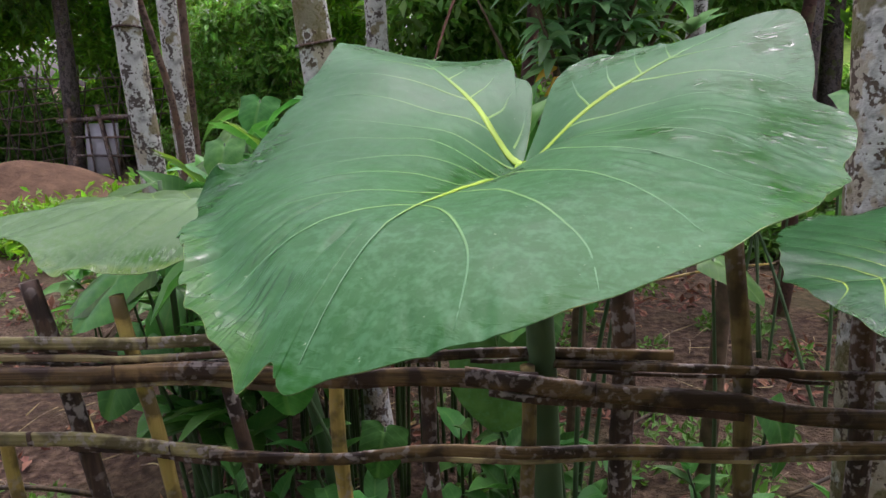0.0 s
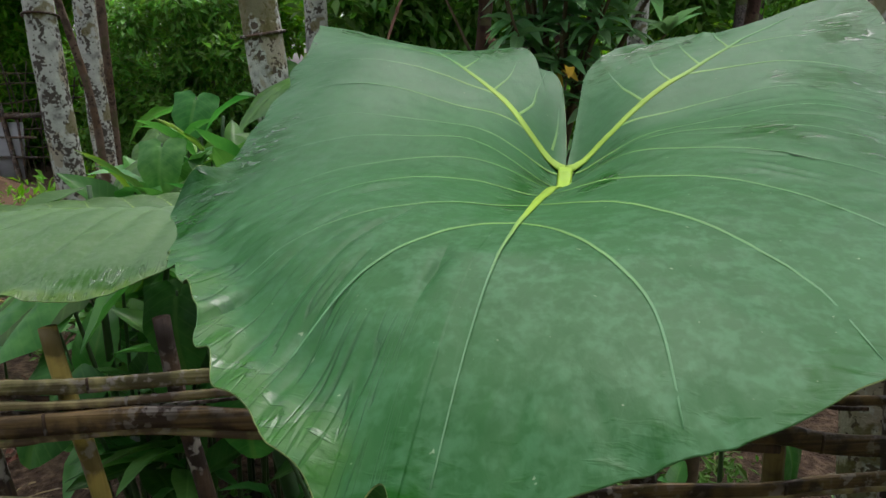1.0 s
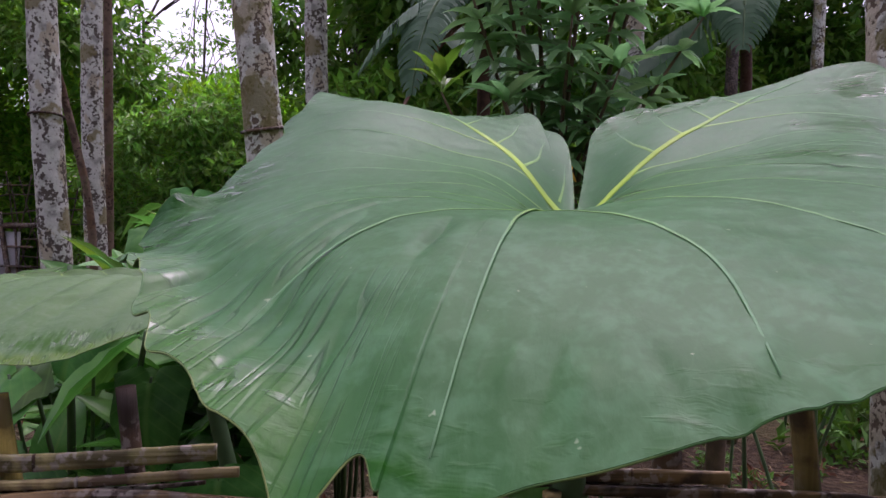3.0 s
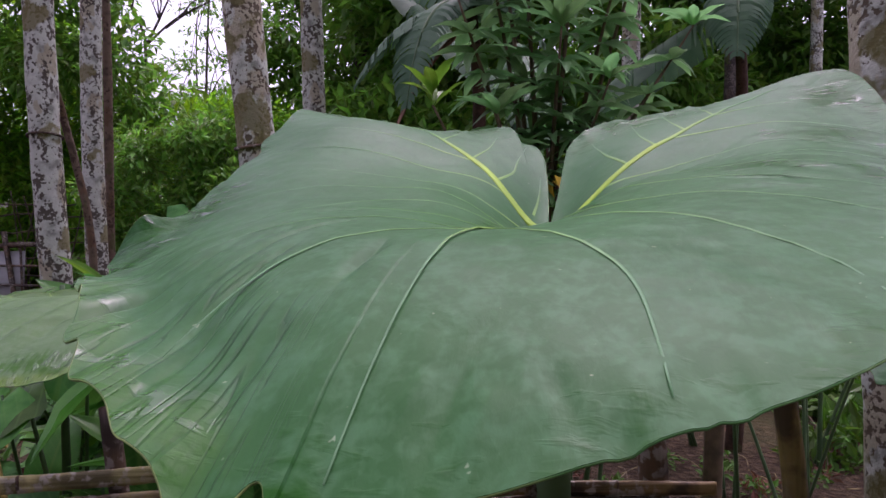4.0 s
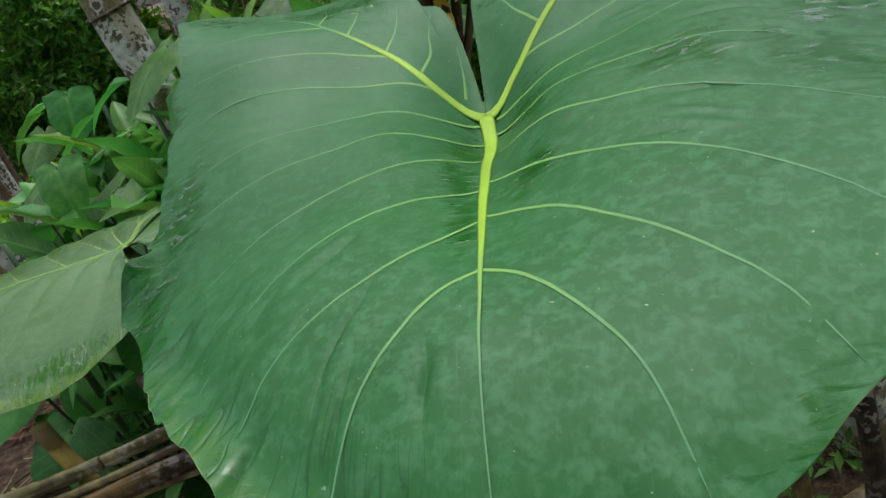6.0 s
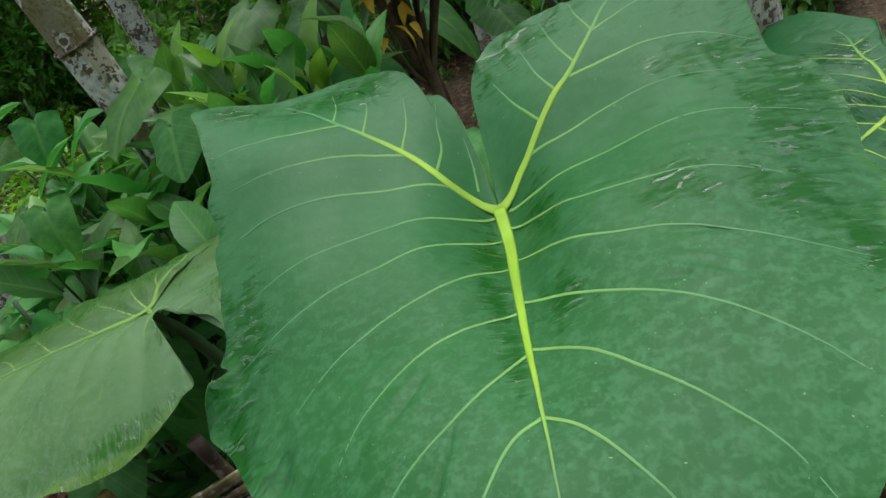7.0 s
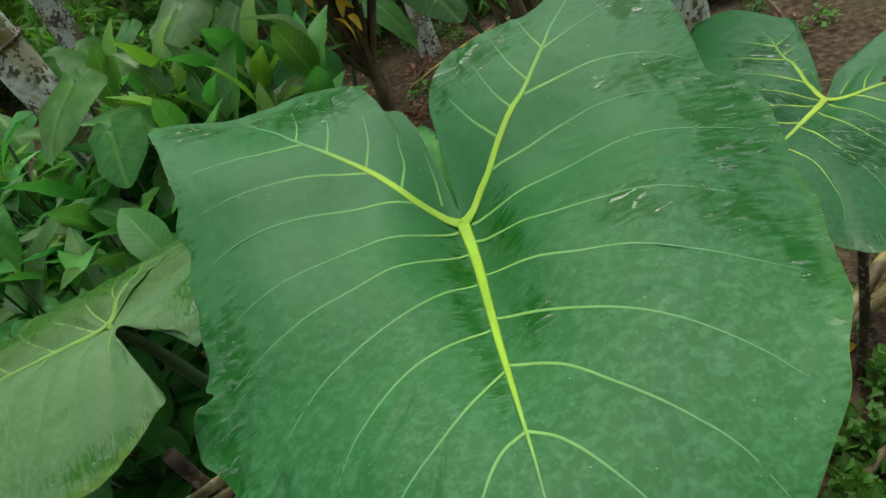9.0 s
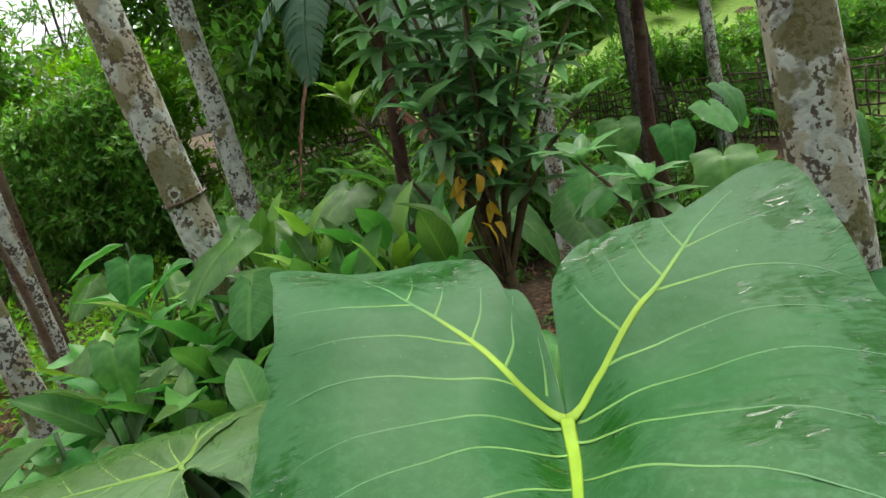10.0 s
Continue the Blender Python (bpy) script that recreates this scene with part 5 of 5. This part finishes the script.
BAN = "banana plant with torn dark green leaves"
banana(.34, 3.9, 2.5, [(-1, -.05, .0, .80, .16, .9), (.9, -.35, .1, .7, .2, 1.4), (.2, -.9, .9, 1.6, .3, .7), (-.3, .9, 1.1, 1.7, .3, .5), (.9, .1, .9, 1.6, .3, .7), (-.5, .6, 1.0, 1.2, .3, .9), (-.75, -.65, .15, .75, .2, 1.5)], BAN, 1, dry=((-1, -.1, 2.35, .9), (.5, -.5, 1.7, .6)))
banana(.95, 4.8, 1.9, [(.8, -.5, .9, 1.6, .3, .7), (-.7, .3, 1.2, 1.5, .3, .6), (0, 1, 1, 1.5, .3, .6)], BAN, 2)
banana(1.95, 4.3, 2.75, [(-.45, -.9, .10, .72, .2, 1.3), (.6, -.6, .8, 1.5, .3, .9), (-.9, .2, .9, 1.5, .3, .7), (.3, .9, 1, 1.5, .3, .6)], BAN, 3)


# ---- masses of small leaves ----
def leaf_cloud(blobs, count, length, seed, droop=0.3, aspect=0.4):
    """Many small folded leaves spread through ellipsoids: (centre, radii, weight)."""
    rs = np.random.RandomState(seed)
    wts = np.array([b[2] for b in blobs], float)
    pick = rs.choice(len(blobs), count, p=wts / wts.sum())
    c, r = np.array([b[0] for b in blobs])[pick], np.array([b[1] for b in blobs])[pick]
    d = rs.normal(size=(count, 3))
    d /= np.linalg.norm(d, axis=1)[:, None]
    p = c + r * d * (rs.rand(count) ** 0.45)[:, None] * (0.85 + 0.25 * rs.rand(count))[:, None]
    w = d * 0.6 + rs.normal(size=(count, 3)) * 0.7
    w[:, 2] -= droop
    w /= np.linalg.norm(w, axis=1)[:, None]
    s = np.cross(w, rs.normal(size=(count, 3)) * 0.4 + [0, 0, 1])
    s /= np.linalg.norm(s, axis=1)[:, None] + 1e-9
    up = np.cross(s, w)
    ln = length * (0.6 + 0.8 * rs.rand(count))[:, None]
    side, lift = s * ln * aspect * 0.5, up * ln * 0.10
    v = np.stack([p, p + w * ln * 0.45 + side + lift, p + w * ln, p + w * ln * 0.45 - side + lift], 1).reshape(-1, 3)
    k = np.arange(count)[:, None] * 4
    f = np.concatenate([k + [[0, 1, 2]], k + [[0, 2, 3]]], 1).reshape(-1, 3)
    return v.tolist(), f.tolist()


def bush(name, label, category, blobs, count, length, mat, seed, kind="stuff"):
    ob = mesh_object(name, *leaf_cloud(blobs, count, length, seed), mat, smooth=False)
    return tagged(ob, label, category, kind=kind)


def clumps(x0, x1, y0, y1, z0, z1, n, r, seed):
    rnd = random.Random(seed)
    return [((rnd.uniform(x0, x1), rnd.uniform(y0, y1), rnd.uniform(z0, z1)), (r * rnd.uniform(.6, 1.3), r * rnd.uniform(.6, 1.3), r * rnd.uniform(.5, 1.1)), 1) for _ in range(n)]


bush("hedge", "dense bright green hedge behind the bamboo fence", "hedge", clumps(-13, -2.2, 13.2, 15.5, .6, 3.6, 60, .85, 1), 36000, .2, HEDGE, 1)
bush("hedge", "tall bright green bushes behind the lattice fence", "hedge", clumps(-13, -6.4, 13.6, 16, 2.4, 5.2, 40, .9, 51), 16000, .2, HEDGE, 51)
bush("hedge", "leafy bright green bush behind the pale trunks", "bush", clumps(-4.1, -2.2, 9.8, 10.8, .8, 2.7, 26, .45, 54), 11000, .13, BUSH, 54)
bush("undergrowth", "low dark plants under the big leaves", "undergrowth", clumps(.15, 1.3, 1.45, 2.6, .0, .18, 22, .15, 52), 1500, .05, WEED, 52)
bush("undergrowth", "dark leafy plants right behind the side fence", "undergrowth", clumps(5.0, 9.5, 8.4, 13.2, .05, .5, 60, .42, 53), 11000, .13, CROWN, 53)
bush("hedge", "bright green bushes behind the fence", "hedge", clumps(-2.5, 3.5, 12.5, 14.5, .4, 2.6, 30, .7, 2), 15000, .16, HEDGE, 2)
bush("undergrowth", "dark low undergrowth along the fence", "undergrowth", clumps(-4.6, -1.5, 10.5, 12.6, .1, .9, 22, .45, 3), 7000, .13, CROWN, 3)
bush("undergrowth", "dark low undergrowth behind the shrubs", "undergrowth", clumps(-1.0, 2.2, 5.8, 9.5, .1, 1.2, 46, .45, 4), 15000, .13, CROWN, 4)
bush("undergrowth", "low green plants along the far fence", "undergrowth", clumps(2.0, 4.6, 9.0, 12.0, .0, .2, 30, .3, 5), 5000, .12, HEDGE, 5)


bush("hedge", "dark bushes beyond the far fence", "hedge", clumps(3.0, 16, 14.8, 17.0, .2, 1.2, 90, .5, 6), 22000, .2, CROWN, 6)


bush("undergrowth", "low leafy plants under the palms", "undergrowth", clumps(-5.0, -2.2, 5.5, 9.5, .0, .3, 40, .32, 7), 5000, .11, HEDGE, 7)


bush("undergrowth", "green undergrowth beside the pale trunks", "undergrowth", clumps(2.2, 5.2, 3.8, 6.8, .0, .28, 40, .3, 8), 9000, .12, WEED, 8)


bush("hedge", "low dense green hedge behind the dark fence", "hedge", clumps(-15, -3, 13.3, 15.2, .1, 1.4, 60, .7, 9), 18000, .17, CROWN, 9)


# ---- trees ----
def tree(x, y, h, r, blobs, count, length, label, seed, mat=CROWN, bark=BARK_DARK, lean=(0, 0)):
    ob = thing("tree", label, "tree", (x, y, 0), "trees behind the garden")
    rnd = random.Random(seed)
    pts = [Vector((lean[0] * z + .06 * math.sin(z * .8 + seed), lean[1] * z + .06 * math.cos(z * .7 + seed), z)) for z in (-.2 + (h + .2) * k / 24 for k in range(25))]
    part("trunk", tube(pts, lambda t: r * (1.2 - .8 * t), 12, 1, .05, seed), bark, ob)
    local = [((c[0] - x, c[1] - y, c[2]), rr, w) for c, rr, w in blobs]
    for c, rr, w in local[:9]:
        base = pts[rnd.randrange(10, 22)]
        mid = base.lerp(Vector(c), .5) + Vector((0, 0, .3))
        part("limb", tube(bend([base, mid, c], 10), lambda t: r * .42 * (1 - .8 * t), 7, 1, .05), bark, ob)
    crown = part("crown", leaf_cloud(local, count, length, seed), mat, ob)
    return ob


DARKT = "tall tree with a dense dark green crown"
tree(1.6, 10.2, 8, .14, clumps(-.8, 4.0, 8.8, 11.8, 2.0, 7.5, 34, .9, 21), 30000, .2, DARKT, 1)
tree(-.6, 11.5, 8, .13, clumps(-2.2, 1.2, 10.5, 13, 2.2, 7.5, 26, .9, 22), 14000, .2, DARKT, 2)
tree(5.4, 11.0, 8, .15, clumps(3.6, 8.0, 9.5, 12.6, 2.8, 8, 30, .95, 23), 26000, .2, DARKT, 3)
tree(8.6, 12, 8, .15, clumps(7, 11.5, 10, 14, 2.4, 8, 26, 1.0, 24), 20000, .22, DARKT, 4)
tree(-6.9, 12.0, 8, .13, clumps(-9.8, -4.6, 11, 14, 3.4, 8.5, 40, .9, 25), 26000, .2, DARKT, 5)
tree(-3.1, 14.5, 7, .08, clumps(-4.6, -2.6, 14, 17, 2.6, 3.6, 12, .6, 26), 6000, .18, "slim tree with airy leaves", 6, HEDGE)
AIRY = "tall slim tree with thin airy foliage"


def tiers(x, y, z0, z1, n, r, seed):
    rnd = random.Random(seed)
    return [((x + rnd.uniform(-r, r), y + rnd.uniform(-r, r), z0 + (z1 - z0) * k / n), (r * rnd.uniform(.3, .8), r * rnd.uniform(.3, .8), .14), 1) for k in range(n)]


tree(-5.5, 21, 10.5, .045, tiers(-5.5, 21, 4.2, 9.5, 20, 1.1, 27), 1900, .15, AIRY, 7)
tree(-4.5, 22, 11, .04, tiers(-4.5, 22, 4.0, 11, 22, .8, 28), 1500, .15, AIRY, 8)
tree(-4.3, 22.5, 11, .035, tiers(-4.3, 22.5, 6, 11, 10, .5, 33), 500, .15, AIRY, 11)
tree(-6.6, 24, 8, .05, tiers(-6.6, 24, 3.6, 6.5, 16, 1.6, 34), 3200, .18, AIRY, 12)
tree(-12, 15, 9, .16, clumps(-15, -9.5, 12, 18, 3, 9, 26, 1.1, 29), 18000, .25, DARKT, 9)
tree(2.2, 16, 10, .16, clumps(-1, 5.5, 15, 18, 4, 10, 26, 1.1, 30), 18000, .26, DARKT, 10)


# unseen trees added behind the walk: they shade what faces south
tree(-1.6, -5.2, 7, .13, clumps(-4.2, .8, -7, -4.2, 1.6, 6.5, 26, 1.0, 41), 9000, .3, DARKT, 21)
tree(3.4, -4.8, 7, .13, clumps(1.2, 5.6, -6.6, -3.8, 1.6, 6.5, 26, 1.0, 42), 9000, .3, DARKT, 22)


# a bare tree in the gap between the crowns
def bare_tree(x, y, fork, label, seed):
    ob = thing("bare_tree", label, "tree", (x, y, 0), "trees behind the garden")
    rnd = random.Random(seed)
    part("trunk", tube([Vector((.03 * math.sin(z), 0, z)) for z in (-.2 + (fork + .2) * k / 16 for k in range(17))], lambda t: .055 * (1.1 - .5 * t), 8, 1, .06, seed), BARK_DARK, ob)

    def grow(p, way, length, r, depth):
        q = p + way * length
        mid = p.lerp(q, .5) + Vector((rnd.uniform(-.06, .06), rnd.uniform(-.06, .06), rnd.uniform(0, .08))) * length
        part("branch", tube(bend([p, mid, q], 8), lambda t: r * (1 - .45 * t), 5, 1, .06, seed), BARK_DARK, ob)
        if depth:
            for k in range(3 if depth > 1 else 2):
                turn = Vector((rnd.uniform(-.8, .9), rnd.uniform(-.5, .5), rnd.uniform(-.3, .6)))
                grow(p.lerp(q, rnd.uniform(.45, 1)), (way + turn).normalized(), length * rnd.uniform(.5, .75), r * .55, depth - 1)

    for way in ((.9, 0, .75), (.45, .1, 1), (-.4, 0, 1)):
        grow(Vector((0, 0, fork)), Vector(way).normalized(), 1.0, .03, 3)


bare_tree(-4.8, 14, 4.7, "bare leafless tree with thin dark branches", 5)


# ---- lattice fence in the distance ----
def far_fence(x0, x1, y0, y1, h, label, seed, wild=0.2):
    ob = thing("lattice_fence", label, "fence", (0, 0, 0), kind="structure")
    rnd = random.Random(seed)
    ln = math.hypot(x1 - x0, y1 - y0)
    n = min(150, int(ln / .10))
    proto = [shared_mesh("picket", tube([Vector((.012 * math.sin(k * 1.1 + s), 0, -.1 + (1.1) * k / 7)) for k in range(8)], .013, 5), FAR_WOOD) for s in range(4)]
    for k in range(n):
        u = (k + rnd.uniform(-.3, .3)) / n
        px, py = x0 + (x1 - x0) * u, y0 + (y1 - y0) * u
        hh = h * rnd.uniform(.8, 1.15)
        placed("picket", rnd.choice(proto), ob, pose(px, py, ground_height(px, py), rnd.uniform(-3, 3), rnd.uniform(-10, 10) * wild * 5, 0) @ Matrix.Diagonal((1, 1, hh, 1)))
    for z in [h * q for q in (.12, .26, .4, .54, .68, .82, .95)]:
        pts = [Vector((x0 + (x1 - x0) * t, y0 + (y1 - y0) * t - .02, z + ground_height(x0 + (x1 - x0) * t, y0 + (y1 - y0) * t) + rnd.uniform(-.05, .05))) for t in (k / 24 for k in range(25))]
        part("cross_rail", tube(pts, .014, 5), FAR_WOOD, ob)
    return ob


far_fence(-13, -2.6, 11.6, 12.9, 1.75, "dark bamboo lattice fence before the hedge", 1, .35)
far_fence(-2.6, 3.4, 12.9, 13.4, 1.25, "bamboo lattice fence in the shade", 2)
far_fence(3.4, 4.3, 13.4, 12.1, 1.1, "bamboo lattice fence before the grassy bank", 4)
far_fence(4.3, 6.2, 12.1, 6.2, .95, "bamboo lattice fence before the grassy bank", 3)

# white sheet leaning at the fence, with its dark frame
panel = thing("leaning_panel", "white panel with a dark frame leaning at the fence", "panel", (-6.1, 11.3, -.05))
w, h = .55, .95
part("sheet", ([(-w / 2, 0, .1), (w / 2, 0, .1), (w / 2, .12, h), (-w / 2, .12, h), (-w / 2, .03, .1), (w / 2, .03, .1), (w / 2, .15, h), (-w / 2, .15, h)],
               [(0, 1, 2, 3), (7, 6, 5, 4), (0, 4, 5, 1), (1, 5, 6, 2), (2, 6, 7, 3), (3, 7, 4, 0)]), LIME, panel)
for k, (a, b) in enumerate((((-.42, -.06, 0), (-.50, .1, 1.2)), ((.22, -.05, 0), (-.02, .1, 1.25)), ((-.7, .08, 1.00), (.6, .08, 1.06)), ((-.12, -.04, .1), (-.22, .1, 1.1)), ((.3, -.03, .1), (.22, .1, 1.1)), ((-.5, -.01, .45), (.5, -.01, .42)), ((-.5, .03, .74), (.5, .03, .72)))):
    part("batten", tube([Vector(a).lerp(Vector(b), t / 5) for t in range(6)], .045 if k < 3 else .02, 6), POST, panel)

# heap of bare earth
mv, mf = [(0, 0, .62)], []
for k in range(1, 15):
    for i in range(40):
        a, t = 2 * math.pi * i / 40, k / 14
        z = .62 * (math.cos(math.pi * t) * .5 + .5) ** .8 - .08 * t
        mv.append((2.0 * t * math.cos(a), 1.1 * t * math.sin(a), z + .05 * noise.noise(Vector((3 * t * math.cos(a), 3 * t * math.sin(a), 2)))))
mf += [(0, 1 + i, 1 + (i + 1) % 40) for i in range(40)]
for k in range(13):
    mf += [(1 + 40 * k + i, 1 + 40 * (k + 1) + i, 1 + 40 * (k + 1) + (i + 1) % 40, 1 + 40 * k + (i + 1) % 40) for i in range(40)]
heap = tagged(mesh_object("earth_mound", mv, mf, MOUND), "smooth heap of bare brown earth", "mound")
heap.location = (-5.6, 8.6, 0)

# grassy bank beyond the fence
gv, gf = [], []
for j in range(14):
    for i in range(30):
        x, y = 2.5 + 22 * i / 29, 15.5 + 13 * j / 13
        gv.append((x, y, ground_height(x, y) + .03 + .12 * noise.noise(Vector((x * 2, y * 2, 0)))))
gf = [(j * 30 + i, j * 30 + i + 1, (j + 1) * 30 + i + 1, (j + 1) * 30 + i) for j in range(13) for i in range(29)]
tagged(mesh_object("grassy_bank", gv, gf, GRASS), "bright green grassy bank", "grass", kind="structure")

lv = []
for j in range(16):
    for i in range(24):
        y = 6.4 + 9.4 * j / 15
        x = 4.45 + max(0.0, 12.1 - y) * .34 + 16 * (i / 23) ** 1.6
        lv.append((x, y, ground_height(x, y) + .03 + .05 * noise.noise(Vector((x * 2, y * 2, 3)))))
lf = [(j * 24 + i, j * 24 + i + 1, (j + 1) * 24 + i + 1, (j + 1) * 24 + i) for j in range(15) for i in range(23)]
tagged(mesh_object("lawn", lv, lf, GRASS), "bright green grass beyond the side fence", "grass", kind="structure")

bush("hedge", "dark bushes along the top of the grassy bank", "hedge", clumps(1, 24, 21.8, 28, 2.6, 6.5, 80, 1.4, 16), 26000, .4, CROWN, 16)

bush("hedge", "sunlit olive green bushes on the grassy bank", "hedge", clumps(5, 20, 19.5, 23, 2.0, 3.4, 60, .55, 17), 12000, .2, HEDGE, 17)

# woods all round in the distance; behind the camera unseen, added for light and reflections
ring = []
rnd = random.Random(77)
for k in range(130):
    a = 2 * math.pi * k / 130
    if 1.72 < a < 1.92:
        continue
    rr = rnd.uniform(34, 46)
    ring.append(((rr * math.cos(a), rr * math.sin(a), rnd.uniform(2, 7)), (3.0, 3.0, rnd.uniform(3, 5)), 1))
tagged(mesh_object("far_woods", *leaf_cloud(ring, 45000, .75, 9), CROWN, smooth=False), "distant dark green woods", "woods", kind="stuff")


# ---- litter, twigs and weeds on the soil ----
rs = np.random.RandomState(4)
lit = [((float(x), float(y), ground_height(x, y) + .02), (.12, .12, .012), 1) for x, y in zip(rs.uniform(-4, 5, 260), 1.0 + rs.rand(260) * 7)]
tagged(mesh_object("leaf_litter", *leaf_cloud(lit, 5200, .07, 3, 0.0), DRY, smooth=False), "dry brown leaf litter on the soil", "leaf litter", kind="stuff")
weeds = [((float(x), float(y), ground_height(x, y) + .04), (.10, .10, .05), 1) for x, y in zip(rs.uniform(-3.5, 4, 150), .75 + rs.rand(150) ** 1.3 * 5)]
tagged(mesh_object("weeds", *leaf_cloud(weeds, 8000, .04, 5, -.2, .6), WEED, smooth=False), "small green weeds on the soil", "weeds", kind="stuff")


def twig(p, q, r, seed):
    ob = thing("twig", "thin dry stick lying on the soil", "stick", p, "sticks on the soil")
    d = Vector(q) - Vector(p)
    part("stick", tube(bend([(0, 0, 0), d * .5 + Vector((.02, .01, .03)), d], 10), lambda t: r * (1.1 - .5 * t), 6, 1, .1, seed), (STEM, FAR_WOOD, BAMBOO)[seed % 3], ob)


rnd = random.Random(31)
for k in range(46):
    x, y, a, l = rnd.uniform(-2.5, 3.2), rnd.uniform(1.4, 5.5), rnd.uniform(0, 6.28), rnd.uniform(.25, .9)
    q = (x + l * math.cos(a), y + l * math.sin(a))
    twig((x, y, ground_height(x, y) + .01), (*q, ground_height(*q) + rnd.uniform(.01, .25)), rnd.uniform(.004, .012), k)


rnd = random.Random(44)
straws = []
for k in range(240):
    x, y, a, l = rnd.uniform(-2.2, 2.6), 1.35 + 2.6 * rnd.random(), rnd.uniform(0, 6.28), rnd.uniform(.10, .38)
    q = (x + l * math.cos(a), y + l * math.sin(a))
    line = [(x, y, ground_height(x, y) + .006), ((x + q[0]) / 2 + .02, (y + q[1]) / 2, ground_height(x, y) + rnd.uniform(.01, .07)), (*q, ground_height(*q) + rnd.uniform(.005, .05))]
    straws.append(tube(bend(line, 7), lambda t: .0028 * (1.1 - .6 * t), 5))
tagged(mesh_object("straw", *joined(straws), SPLIT_PALE), "dry tan straw and thin stalks strewn on the soil", "straw", kind="stuff")


def pole(p, q, r, mat, seed):
    ob = thing("bamboo_pole", "long dry bamboo pole lying near the fence", "pole", p, "poles on the ground")
    d = Vector(q) - Vector(p)
    part("cane", tube(bend([(0, 0, 0), d * .5 + Vector((0, 0, .02)), d], 30), lambda t: r * (1 + .1 * sum(math.exp(-((t - u) / .01) ** 2) for u in (.2, .45, .7, .9))), 8, 1, .03, seed), mat, ob)


pole((.55, 1.15, .10), (2.3, 1.62, .32), .022, OLIVE, 1)
pole((.60, 1.30, .05), (2.3, 1.45, .10), .024, OLIVE, 2)
pole((.50, .90, .04), (2.1, 1.28, .16), .012, FAR_WOOD, 3)
pole((.60, .72, .03), (2.0, 1.12, .10), .012, FAR_WOOD, 4)
pole((.7, 1.9, .02), (1.9, 2.5, .05), .012, STEM, 5)
near_weeds = [((x, y, ground_height(x, y) + .05), (.10, .10, .05), 1) for x, y in ((.8, .95), (.95, 1.08), (1.05, .95), (.72, .85), (1.2, 1.15), (.9, .8), (1.3, 1.0), (.6, .9), (-.9, 1.7), (-1.1, 1.9))]
tagged(mesh_object("weeds", *leaf_cloud(near_weeds, 1500, .045, 8, -.3, .65), WEED, smooth=False), "patch of small round-leaved green weeds", "weeds", kind="stuff")


def fallen_leaf(x, y, z, turn, seed):
    ob = thing("fallen_leaf", "yellow fallen leaf lying on the soil", "leaf", (x, y, z), "fallen yellow leaves")
    placed("blade", LANCES["yellow"][seed % 2], ob, aim((0, 0, .012), (math.cos(turn), math.sin(turn), .1), .3, .95))


for k, (x, y, turn) in enumerate(((1.18, 1.33, .2), (.92, 2.1, 1.4), (1.45, 2.6, 2.2), (-.9, 2.2, 3.0))):
    fallen_leaf(x, y, ground_height(x, y), turn, k)
